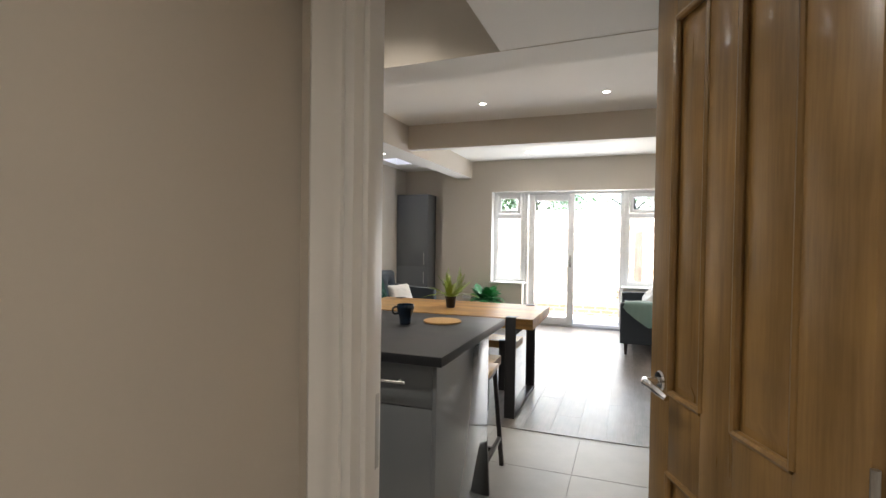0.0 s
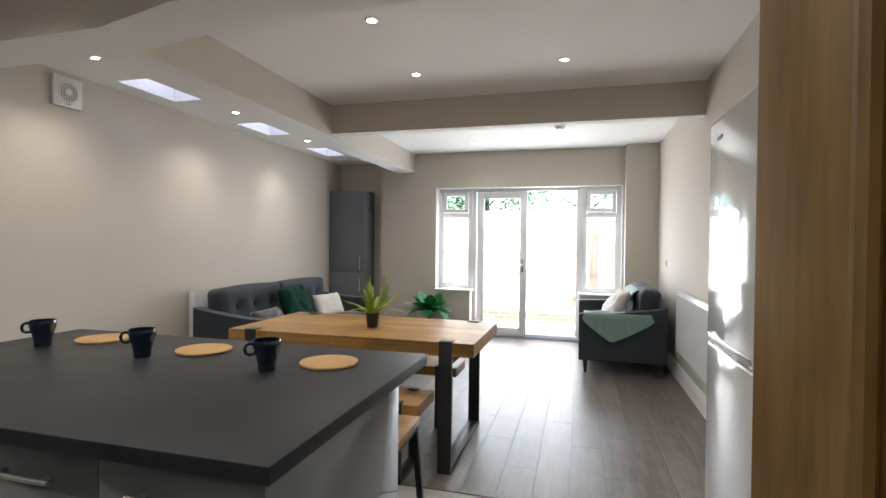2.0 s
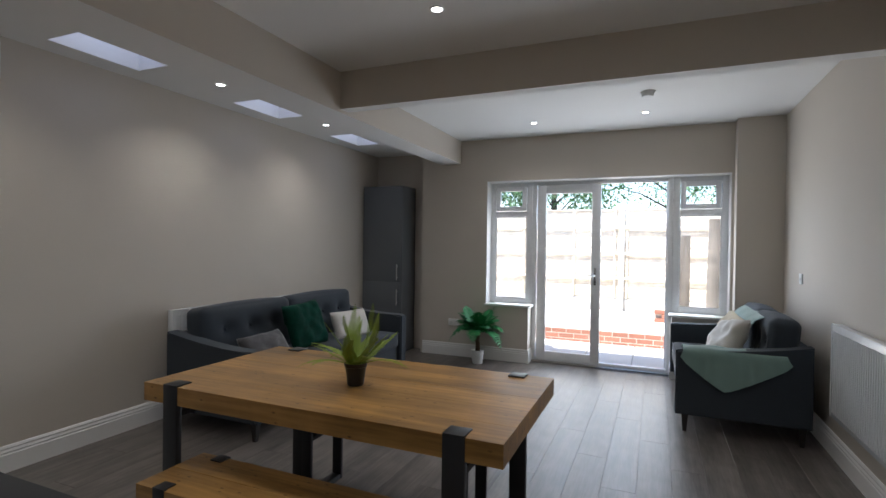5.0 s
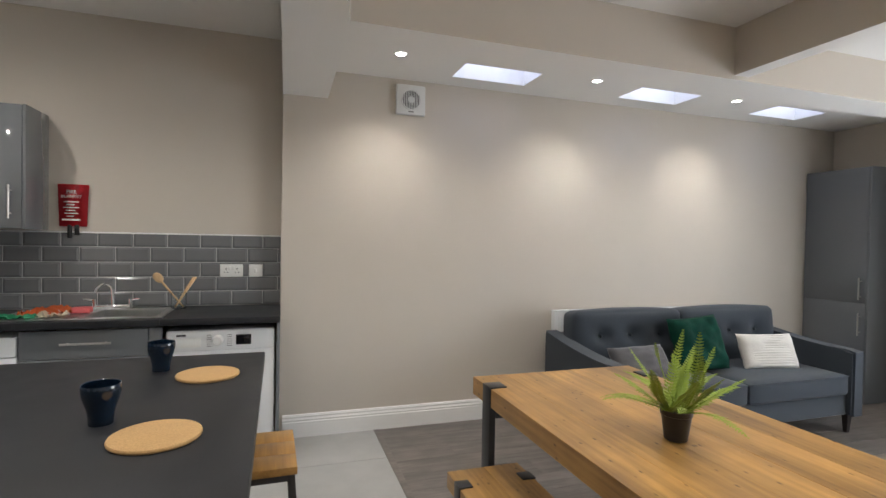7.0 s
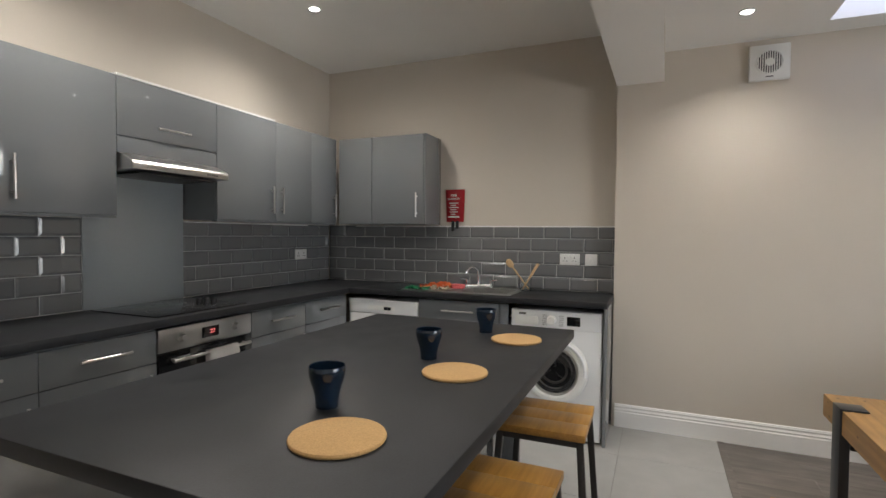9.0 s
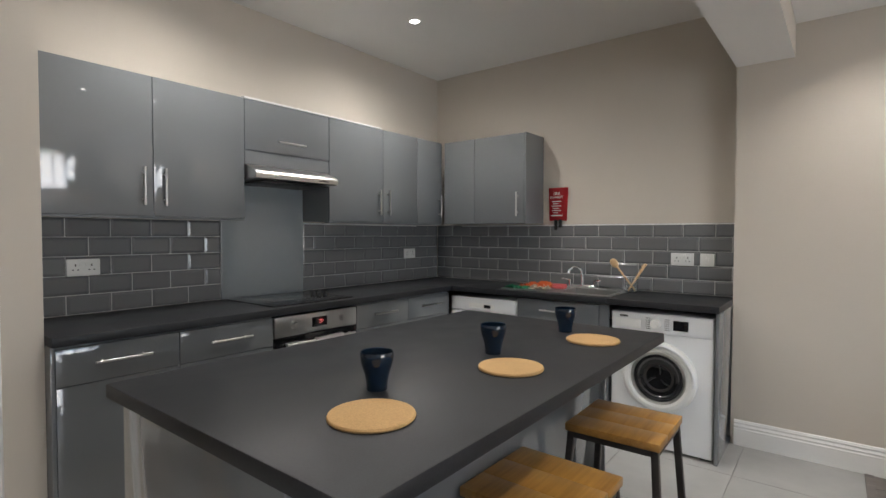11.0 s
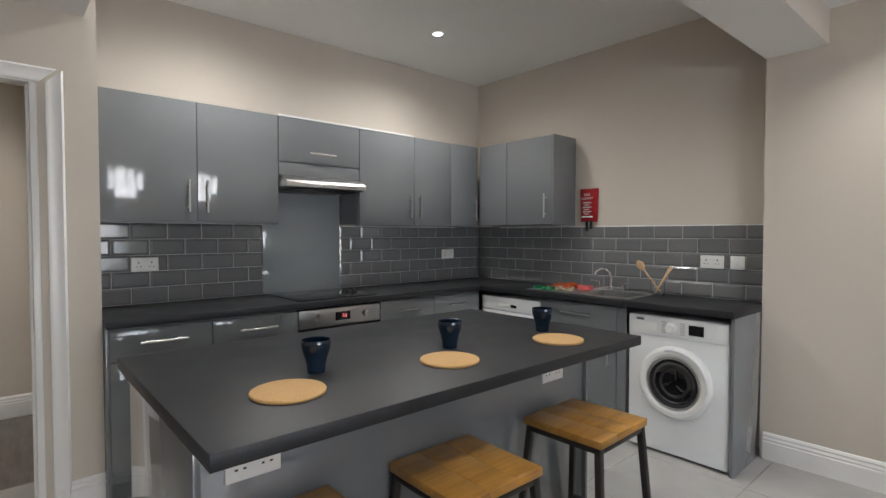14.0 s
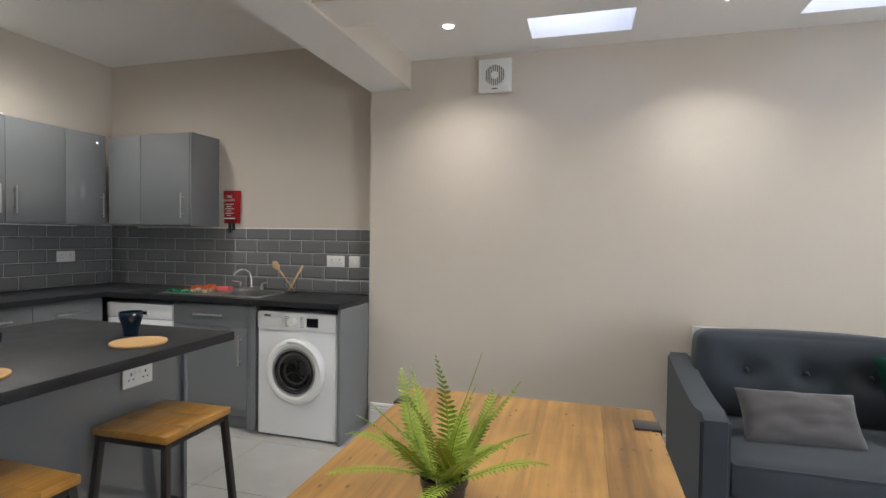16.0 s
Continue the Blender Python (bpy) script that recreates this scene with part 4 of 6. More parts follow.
wm = thing("washing_machine", "white front-loading washing machine with a round glass door", "washing machine")
y0, y1, F = 1.887, 2.482, 0.417
part("body", box(KX + 0.03, F, y0, y1, 0.015, 0.848, 0.012, 3), WHITE_METAL, wm)
part("control_panel", box(F - 0.004, F + 0.006, y0 + 0.004, y1 - 0.004, 0.728, 0.842, 0.005), WHITE_METAL, wm, "white control fascia")
part("drawer", box(F + 0.003, F + 0.010, y0 + 0.03, y0 + 0.185, 0.750, 0.806, 0.004), WHITE_PLASTIC, wm, "detergent drawer")
part("brand_bar", box(F + 0.006, F + 0.0072, y0 + 0.055, y0 + 0.105, 0.815, 0.827), CUSHION_GREY, wm, "small grey mark")
R = Matrix.Rotation(radians(90), 4, "Y")
part("dial", moved(lathe([(0, 0.034), (0.024, 0.034), (0.028, 0.026), (0.032, 0.0)], 24), Matrix.Translation((F + 0.006, y0 + 0.275, 0.787)) @ R), WHITE_PLASTIC, wm, "white programme dial")
b = None
for k in range(6):
    for s in (0.215, 0.325):
        b = box(F + 0.006, F + 0.0068, y0 + s, y0 + s + 0.028, 0.752 + k * 0.013, 0.755 + k * 0.013, bm=b)
part("printing", b, CUSHION_GREY, wm, "fine grey programme lines")
part("display", box(F + 0.006, F + 0.008, y0 + 0.375, y0 + 0.46, 0.757, 0.817, 0.001), BLACK_GLASS, wm, "black display")
cy, cz = (y0 + y1) / 2, 0.46
wd = part("door", moved(lathe([(0.150, 0.012), (0.160, 0.038), (0.176, 0.046), (0.196, 0.044), (0.214, 0.030), (0.218, 0.0)], 56), Matrix.Translation((F - 0.002, cy, cz)) @ R), WHITE_PLASTIC, wm, "round white door ring")
part("chrome_ring", moved(lathe([(0.142, 0.016), (0.146, 0.036), (0.154, 0.040), (0.161, 0.038)], 56), Matrix.Translation((F - 0.002, cy, cz)) @ R), STEEL, wd, "silver inner ring")
part("door_glass", moved(lathe([(0, 0.006), (0.07, 0.010), (0.11, 0.020), (0.143, 0.032)], 48), Matrix.Translation((F - 0.002, cy, cz)) @ R), BLACK_GLASS, wd, "dark bowl of door glass")
DRUM = Matrix.Translation((F - 0.002, cy, cz)) @ R
part("glass_rim", moved(lathe([(0.112, 0.024), (0.120, 0.030), (0.132, 0.032), (0.140, 0.030)], 48), DRUM), DARK_STEEL, wd, "smoked rim of the door glass")
part("drum_edge", moved(lathe([(0.074, 0.0125), (0.080, 0.0165), (0.086, 0.0165), (0.090, 0.0150)], 40), DRUM), DARK_METAL, wd, "edge of the steel drum")
for k in range(3):
    a = radians(k * 120 + 70)
    paddle = [(F + 0.008 + 0.004 * q, cy + (0.020 + 0.018 * q) * math.cos(a + 0.10 * q), cz + (0.020 + 0.018 * q) * math.sin(a + 0.10 * q)) for q in range(4)]
    part("drum_paddle", tube(paddle, [0.003, 0.005, 0.006, 0.004], 8), BLACK_PLASTIC, wd, "dark drum paddle")
arc = [(F + 0.044, cy + 0.203 * math.cos(radians(q)), cz + 0.203 * math.sin(radians(q))) for q in range(-6, 103, 6)]
part("door_pull", tube(arc, 0.011, 8), WHITE_METAL, wd, "glossy curved door pull")
for yy in (y0 + 0.06, y1 - 0.06):
    part("foot", rod((F - 0.05, yy, 0), (F - 0.05, yy, 0.02), 0.02, 12), BLACK_PLASTIC, wm)

solid("end_panel", box(KX + 0.002, 0.432, 2.492, 2.512, 0.0, 0.884, 0.001), GREY_GLOSS, "tall grey gloss panel beside the washing machine", "panel")

# L-shaped worktop with a post-formed front edge
wt = thing("worktop", "charcoal laminate L-shaped kitchen worktop", "worktop")
part("run", box(KX + 0.002, NIB - 0.002, 0.002, 0.615, 0.885, 0.925, 0.004), WORKTOP, wt)
part("corner_run", box(KX + 0.002, 0.455, 0.6155, 1.02, 0.885, 0.925, 0.004), WORKTOP, wt)
part("back_strip", box(KX + 0.002, -0.055, 1.0205, 1.86, 0.885, 0.925), WORKTOP, wt)
part("front_strip", box(0.375, 0.455, 1.0205, 1.86, 0.885, 0.925, 0.003), WORKTOP, wt)
part("end_run", box(KX + 0.002, 0.455, 1.8605, 2.513, 0.885, 0.925, 0.004), WORKTOP, wt)
solid("worktop_upstand", box(KX + 0.001, KX + 0.012, 0.30, 2.512, 1.405, 1.415, 0.002), TRIM, "white trim along the top of the tiles", "trim", kind="structure")
solid("worktop_upstand", box(0.20, 1.43, 0.001, 0.012, 1.407, 1.415, 0.002), TRIM, "white trim along the top of the tiles", "trim", kind="structure")

hob = thing("hob", "black ceramic hob with four black control knobs", "hob")
part("glass_top", box(1.46, 2.04, 0.055, 0.565, 0.926, 0.932, 0.002), BLACK_GLASS, hob)
for i in range(2):
    for j in range(2):
        part("knob", lathe([(0.019, 0.0), (0.018, 0.012), (0.012, 0.024), (0, 0.025)], 16, bm=None), BLACK_PLASTIC, hob).location = (1.515 + j * 0.05, 0.30 + i * 0.06, 0.932)
for x, y, r in ((1.88, 0.42, 0.09), (1.88, 0.19, 0.075), (1.68, 0.19, 0.09), (1.68, 0.43, 0.075)):
    part("zone_ring", moved(lathe([(r - 0.0008, 0), (r, 0.0002), (r + 0.0008, 0)], 40), Matrix.Translation((x, y, 0.9322))), GREY_MATT, hob, "faint grey cooking zone ring")
solid("glass_splashback", box(1.437, 2.047, 0.002, 0.012, 0.926, 1.70, 0.001), SPLASH_GLASS, "frosted grey glass splashback behind the hob", "splashback", kind="structure")

# sink
sink = thing("sink", "inset stainless steel sink with drainer and chrome mixer", "sink")
b = box(-0.055, 0.375, 1.021, 1.065, 0.921, 0.929, 0.002)
b = box(-0.055, 0.375, 1.066, 1.43, 0.9155, 0.9215, 0.001, bm=b)
for k in range(9):
    b = box(0.0, 0.32, 1.09 + k * 0.036, 1.098 + k * 0.036, 0.9205, 0.9265, 0.002, 1, bm=b)
b = box(-0.055, 0.0, 1.066, 1.86, 0.9215, 0.929, 0.002, bm=b)
b = box(0.33, 0.375, 1.066, 1.86, 0.9215, 0.929, 0.002, bm=b)
b = box(0.0, 0.33, 1.43, 1.46, 0.9215, 0.929, 0.002, bm=b)
b = box(0.0, 0.33, 1.82, 1.86, 0.9215, 0.929, 0.002, bm=b)
part("rim", b, SINK_STEEL, sink)
b = box(0.0, 0.33, 1.46, 1.82, 0.765, 0.770)
for a in ((-0.002, 0.002, 1.46, 1.82), (0.328, 0.332, 1.46, 1.82), (0.0, 0.33, 1.458, 1.462), (0.0, 0.33, 1.818, 1.822)):
    b = box(*a, 0.765, 0.924, bm=b)
part("bowl", b, SINK_STEEL, sink)
tap = part("mixer_tap", tube([(-0.03, 1.50, 0.929), (-0.03, 1.50, 1.02), (-0.02, 1.495, 1.065), (0.01, 1.48, 1.09), (0.05, 1.46, 1.088), (0.085, 1.443, 1.065), (0.092, 1.44, 1.045)], [0.013, 0.011, 0.010, 0.010, 0.010, 0.011, 0.012], 14, bm=rod((-0.03, 1.40, 0.945), (-0.03, 1.60, 0.945), 0.012, 14)), CHROME, sink, "chrome swan-neck mixer tap")
for y, s in ((1.40, -1), (1.60, 1)):
    part("lever", rod((-0.03, y, 0.985), (-0.005, y + s * 0.055, 0.995), 0.006, 10, bm=rod((-0.03, y, 0.929), (-0.03, y, 0.99), 0.014, 14)), CHROME, tap, "chrome tap lever")

# things by the sink
jar = thing("utensil_jar", "clear glass jar holding two wooden spoons", "jar", pose(0.02, 1.885, 0.9255))
part("glass", lathe([(0.0, 0.002), (0.040, 0.002), (0.044, 0.008), (0.046, 0.11), (0.043, 0.11), (0.041, 0.010), (0.0, 0.008)], 28), JAR_GLASS, jar)
for k, (dx, dy, head) in enumerate(((0.03, -0.115, 1), (0.0, 0.10, 0), (-0.02, 0.085, 0))):
    p0, p1 = Vector((-dx * 0.25, -dy * 0.22, 0.012)), Vector((dx * 0.8, dy, 0.205))
    b = rod(p0, p1, 0.0055, 10, 0.007)
    if head:
        e = bmesh.new()
        bmesh.ops.create_uvsphere(e, u_segments=16, v_segments=10, radius=1)
        e.transform(Matrix.Translation(p1) @ (p1 - p0).to_track_quat("Z", "Y").to_matrix().to_4x4() @ Matrix.Diagonal((0.011, 0.026, 0.037, 1)))
        b = join(b, e)
    solid("wooden_spoon", b, SPOON_WOOD, "pale wooden cooking spoon standing in the jar", "spoon", m=pose(0.02, 1.885, 0.9255))


def crumpled(name, mat, label, cx, cy, w, d, seed, z=0.9275, h=0.03, category="cloth"):
    b = bmesh.new()
    n = 12
    g = [[b.verts.new((cx + (i / n - 0.5) * w * (1 + 0.18 * noise.noise(Vector((j * 0.5, seed, 0)))), cy + (j / n - 0.5) * d * (1 + 0.2 * noise.noise(Vector((i * 0.5, seed + 3, 0)))),
                        z + h * abs(noise.noise(Vector((i * 0.42, j * 0.42, seed)))) * 1.6)) for j in range(n + 1)] for i in range(n + 1)]
    for i in range(n):
        for j in range(n):
            b.faces.new((g[i][j], g[i + 1][j], g[i + 1][j + 1], g[i][j + 1]))
    bmesh.ops.solidify(b, geom=b.faces[:], thickness=-0.004)
    return solid(name, b, mat, label, category, smooth=60)


crumpled("rubber_glove", GREEN_RUBBER, "crumpled green rubber glove on the drainer", 0.29, 1.13, 0.10, 0.20, 2, category="glove")
crumpled("dish_cloth", ORANGE, "crumpled orange dish cloth on the drainer", 0.17, 1.22, 0.12, 0.24, 5, h=0.05)
crumpled("dish_cloth", CREAM, "crumpled cream dish cloth on the drainer", 0.25, 1.28, 0.10, 0.14, 9)
solid("sponge", box(0.09, 0.155, 1.33, 1.43, 0.9275, 0.962, 0.006), PINK, "pink washing-up sponge on the drainer", "sponge")


def socket(name, m, w, gangs, label, category="socket"):
    """A white switch plate facing local +y, centred on the origin."""
    s = thing(name, label, category, m)
    part("plate", box(-w / 2, w / 2, 0.0, 0.010, -0.043, 0.043, 0.003), WHITE_PLASTIC, s)
    for k in range(gangs):
        cx = (k - (gangs - 1) / 2) * 0.07
        if gangs == 2:
            part("switch", box(cx * 0.35 - 0.008, cx * 0.35 + 0.008, 0.010, 0.014, 0.008, 0.030, 0.002), WHITE_PLASTIC, s)
            b = box(cx - 0.003, cx + 0.003, 0.0098, 0.0106, 0.006, 0.018)
            b = box(cx - 0.015, cx - 0.007, 0.0098, 0.0106, -0.014, -0.009, bm=b)
            b = box(cx + 0.007, cx + 0.015, 0.0098, 0.0106, -0.014, -0.009, bm=b)
            part("pin_holes", b, BLACK_PLASTIC, s, "dark pin holes")
        else:
            part("switch", box(-0.010, 0.010, 0.010, 0.015, -0.016, 0.016, 0.003), WHITE_PLASTIC, s)
    return s


socket("double_socket", pose(2.775, 0.0115, 1.165), 0.146, 2, "white double wall socket on the tiles")
socket("double_socket", pose(0.30, 0.0115, 1.165), 0.146, 2, "white double wall socket on the tiles")
socket("double_socket", pose(KX + 0.0115, 2.19, 1.165, 0, 0, -90), 0.146, 2, "white double wall socket on the tiles")
socket("fused_switch", pose(KX + 0.0115, 2.345, 1.165, 0, 0, -90), 0.086, 1, "white fused switch on the tiles", "switch")
socket("light_switch", pose(RIGHT, 6.9, 1.15, 0, 0, 90), 0.086, 1, "white light switch on the wall", "switch")
socket("double_socket", pose(1.23, END, 0.42, 0, 0, 180), 0.146, 2, "white double wall socket near the floor")

# fire blanket
fb = thing("fire_blanket", "red fire blanket pouch hung beside the cupboards", "fire blanket", pose(KX + 0.002, 1.26, 1.447, 0, 0, -90))
b = bmesh.new()
n = 8
g = []
for i in range(n + 1):
    row = []
    for j in range(n + 1):
        u, v = i / n, j / n
        bulge = 0.012 + 0.026 * (math.sin(math.pi * u) ** 0.6 if 0 < u < 1 else 0) * (0.35 + 0.65 * math.sin(math.pi * min(1, v * 1.02)) if v < 0.98 else 0.3)
        row.append(b.verts.new(((u - 0.5) * (0.150 + 0.02 * v), bulge + 0.003 * noise.noise(Vector((u * 4, v * 4, 1))), v * 0.265)))
    g.append(row)
for i in range(n):
    for j in range(n):
        b.faces.new((g[i][j], g[i + 1][j], g[i + 1][j + 1], g[i][j + 1]))
bmesh.ops.solidify(b, geom=b.faces[:], thickness=0.008)
part("pouch", b, RED, fb, smooth=60)


def words(text, size, mat, parent, m, name="lettering"):
    cu = bpy.data.curves.new("text", "FONT")
    cu.body, cu.size, cu.align_x, cu.extrude = text, size, "CENTER", 0.0004
    tmp = bpy.data.objects.new("text", cu)
    scene.collection.objects.link(tmp)
    bpy.context.view_layer.update()
    me = bpy.data.meshes.new_from_object(tmp.evaluated_get(bpy.context.evaluated_depsgraph_get()))
    bpy.data.objects.remove(tmp), bpy.data.curves.remove(cu)
    me.materials.clear()
    me.materials.append(mat)
    ob = new(name, me)
    ob.parent, ob.matrix_basis = parent, m
    return tagged(ob, "white printed lettering")


words("FIRE", 0.030, WHITE_PLASTIC, fb, pose(0, 0.0455, 0.205, 90, 0, 180))
words("BLANKET", 0.026, WHITE_PLASTIC, fb, pose(0, 0.0460, 0.178, 90, 0, 180))
b = None
for k, w in enumerate((0.08, 0.055, 0.085, 0.06, 0.075, 0.05)):
    b = box(-w / 2 + 0.01 * (k % 2), w / 2, 0.0455, 0.0462, 0.150 - k * 0.018, 0.156 - k * 0.018, bm=b)
b = box(-0.05, 0.05, 0.0440, 0.0450, 0.036, 0.046, bm=b)
part("small_print", b, WHITE_PLASTIC, fb, "white lines of small print")
for x in (-0.022, 0.016):
    part("pull_tab", box(x - 0.013, x + 0.013, 0.018, 0.022, -0.055 - (0.02 if x > 0 else 0), 0.01, 0.001), BLACK_PLASTIC, fb, "black pull tab")

# island
IX0, IX1, IY0, IY1 = 1.358, 3.128, 1.395, 2.447
isl = thing("kitchen_island", "grey gloss kitchen island with drawers and doors", "island")
part("body", box(IX0 + 0.045, IX1 - 0.052, IY0 + 0.06, 2.17, 0.10, 0.869, 0.001), GREY_MATT, isl)
part("back_panel", box(IX0 + 0.03, IX1 - 0.052, 2.17, 2.188, 0.0, 0.8695, 0.001), GREY_GLOSS, isl)
for x in (IX0 + 0.028, IX1 - 0.05):
    part("end_panel", box(x, x + 0.018, IY0 + 0.035, 2.205, 0.0, 0.8695, 0.001), GREY_GLOSS, isl)
w = (IX1 - 0.052 - IX0 - 0.046) / 4
for k in range(4):
    x0 = IX0 + 0.046 + k * w
    dr = front("drawer", isl, "y", IY0 + 0.042, x0, x0 + w, 0.690, 0.866, face=-1)
    bar_handle(dr, (x0 + w / 2 - 0.10, IY0 + 0.042, 0.792), (x0 + w / 2 + 0.10, IY0 + 0.042, 0.792), (0, -0.03, 0))
    d = front("door", isl, "y", IY0 + 0.042, x0, x0 + w, 0.15, 0.690, face=-1)
    hx = x0 + (0.045 if k % 2 else w - 0.045)
    bar_handle(d, (hx, IY0 + 0.042, 0.45), (hx, IY0 + 0.042, 0.65), (0, -0.03, 0))
part("plinth", box(IX0 + 0.05, IX1 - 0.06, IY0 + 0.10, 2.16, 0.0, 0.15), GREY_MATT, isl)
solid("island_worktop", box(IX0, IX1, IY0, IY1, 0.870, 0.910, 0.004), WORKTOP, "thick charcoal laminate island worktop", "worktop")
socket("double_socket", pose(2.945, 2.1885, 0.758), 0.146, 2, "white double socket under the island overhang")
socket("double_socket", pose(1.65, 2.1885, 0.758), 0.146, 2, "white double socket under the island overhang")

# mugs and coasters
MUG_P = [(0.0000, 0.0010), (0.0279, 0.0000), (0.0291, 0.0021), (0.0293, 0.0126), (0.0307, 0.0262), (0.0353, 0.0473), (0.0414, 0.0651), (0.0451, 0.0798), (0.0465, 0.0924), (0.0458, 0.1018), (0.0449, 0.1050), (0.0432, 0.1034), (0.0439, 0.0924), (0.0418, 0.0756), (0.0381, 0.0630), (0.0316, 0.0441), (0.0270, 0.0262), (0.0256, 0.0084), (0.0000, 0.0074)]
mug = thing("mug", "dark navy glazed mug on the island", "mug", group="mugs on the island")
part("cup", lathe(MUG_P, 36), MUG, mug)
loop = [(0.0432, 0, 0.0903), (0.0549, 0, 0.0945), (0.0660, 0, 0.0892), (0.0707, 0, 0.0777), (0.0674, 0, 0.0630), (0.0567, 0, 0.0556), (0.0400, 0, 0.0588)]
part("handle", tube(loop, 0.0055, 10), MUG, mug)
spots = [(2.682, 2.034), (2.130, 2.062), (1.592, 2.095)]
mug.matrix_basis = pose(*spots[0], 0.9102, 0, 0, 222)
for x, y in spots[1:]:
    copy_thing(mug, pose(x, y, 0.9102, 0, 0, 215))
coaster_me = mesh_of("coaster", lathe([(0, 0), (0.100, 0), (0.103, 0.002), (0.104, 0.006), (0.102, 0.010), (0.099, 0.011), (0, 0.011)], 48), CORK, 40)
for k, (x, y) in enumerate(((2.840, 2.178), (2.272, 2.218), (1.710, 2.266))):
    c = new("cork_mat", coaster_me)
    c.matrix_basis = pose(x, y, 0.9102, 0, 0, 40 * k)
    tagged(c, "round cork table mat on the island", "table mat", "cork mats on the island")

# stools
stool = thing("bar_stool", "square bar stool with varnished wooden seat and dark steel legs", "stool", group="stools at the island")
for k in range(3):
    part("seat_plank", box(-0.175 + k * 0.1168, -0.0585 + k * 0.1168, -0.17, 0.17, 0.595, 0.623, 0.003), STOOL_WOOD, stool)
TOPS = [(sx * 0.155, sy * 0.150) for sx in (-1, 1) for sy in (-1, 1)]
for x, y in TOPS:
    part("leg", bar((x, y, 0.59), (x * 1.28, y * 1.28, 0.0), 0.025, 0.025, 0.002), DARK_METAL, stool)
for (a, c) in ((0, 1), (2, 3), (0, 2), (1, 3)):
    p, q = TOPS[a], TOPS[c]
    part("seat_rail", bar((*p, 0.583), (*q, 0.583), 0.024, 0.024, 0.002), DARK_METAL, stool)
for (a, c) in ((0, 1), (2, 3)):
    k = 1 + 0.28 * (0.59 - 0.17) / 0.59
    p, q = TOPS[a], TOPS[c]
    part("foot_rail", bar((p[0] * k, p[1] * k, 0.17), (q[0] * k, q[1] * k, 0.17), 0.022, 0.022, 0.002), DARK_METAL, stool)
k = 1 + 0.28 * (0.59 - 0.17) / 0.59
part("cross_rail", bar((TOPS[0][0] * k, 0, 0.17), (TOPS[2][0] * k, 0, 0.17), 0.022, 0.022, 0.002), DARK_METAL, stool)
stool.matrix_basis = pose(1.705, 2.395, 0, 0, 0, 1)
copy_thing(stool, pose(2.345, 2.37, 0, 0, 0, -1))
copy_thing(stool, pose(2.90, 2.37, 0, 0, 0, 2))

# fridge-freezers
def fridge(y0, y1, label):
    f = thing("fridge_freezer", label, "fridge", group="fridge-freezers in the recess")
    part("body", box(4.315, 4.86, y0 + 0.004, y1 - 0.004, 0.02, 1.885, 0.006), WHITE_METAL, f)
    up = part("fridge_door", box(4.262, 4.312, y0, y1, 0.945, 1.895, 0.012, 3), FRIDGE_WHITE, f)
    lo = part("freezer_door", box(4.262, 4.312, y0, y1, 0.05, 0.925, 0.012, 3), FRIDGE_WHITE, f)
    part("grip_strip", box(4.258, 4.29, y0 + 0.06, y1 - 0.03, 0.948, 0.968, 0.003), STEEL, up, "silver grip strip")
    part("grip_recess", box(4.275, 4.30, y0 + 0.03, y1 - 0.03, 0.926, 0.944), BLACK_PLASTIC, lo, "dark grip recess")
    part("hinge_cap", box(4.27, 4.34, y0 + 0.01, y0 + 0.06, 1.896, 1.908, 0.003), BLACK_PLASTIC, f)
    part("brand_bar", box(4.2605, 4.2625, y1 - 0.20, y1 - 0.13, 1.795, 1.812), BLACK_PLASTIC, up, "small dark mark")
    for y in (y0 + 0.05, y1 - 0.05):
        part("foot", rod((4.36, y, 0), (4.36, y, 0.025), 0.018, 12), BLACK_PLASTIC, f)
    return f


fridge(2.385, 3.045, "tall white gloss fridge-freezer with a silver grip strip")
fridge(1.718, 2.377, "tall white gloss fridge-freezer behind the partition")

# ---- living room ----
def soft_box(x0, x1, y0, y1, z0, z1, r=0.04, bulge=0.012, n=18, dents=(), seed=0, wrinkle=0.002, bm=None):
    """An upholstered block: rounded edges, bulging faces, and button dents (x, z, depth, radius) pressed into its +y face."""
    b = bmesh.new()
    bmesh.ops.create_cube(b, size=2.0)
    bmesh.ops.subdivide_edges(b, edges=b.edges[:], cuts=n, use_grid_fill=True)
    half = Vector(((x1 - x0) / 2, (y1 - y0) / 2, (z1 - z0) / 2))
    mid = Vector(((x0 + x1) / 2, (y0 + y1) / 2, (z0 + z1) / 2))
    for v in b.verts:
        u = v.co.copy()
        p = Vector((u.x * half.x, u.y * half.y, u.z * half.z))
        q = Vector([max(-(h - r), min(h - r, c)) for c, h in zip(p, half)])
        d = p - q
        p = q + d.normalized() * r if d.length > 1e-6 else p
        for i in range(3):
            if abs(u[i]) > 0.999:
                j, k = (i + 1) % 3, (i + 2) % 3
                p[i] += math.copysign(bulge * (1 - u[j] ** 2) * (1 - u[k] ** 2), u[i])
        p += mid
        p += Vector((1, 1, 1)) * wrinkle * noise.noise(p * 6 + Vector((seed, 0, 0)))
        if u.y > 0.5:
            for dx, dz, depth, rad in dents:
                p.y -= depth * math.exp(-((p.x - dx) ** 2 + (p.z - dz) ** 2) / rad ** 2)
        v.co = p
    return join(bm, b)


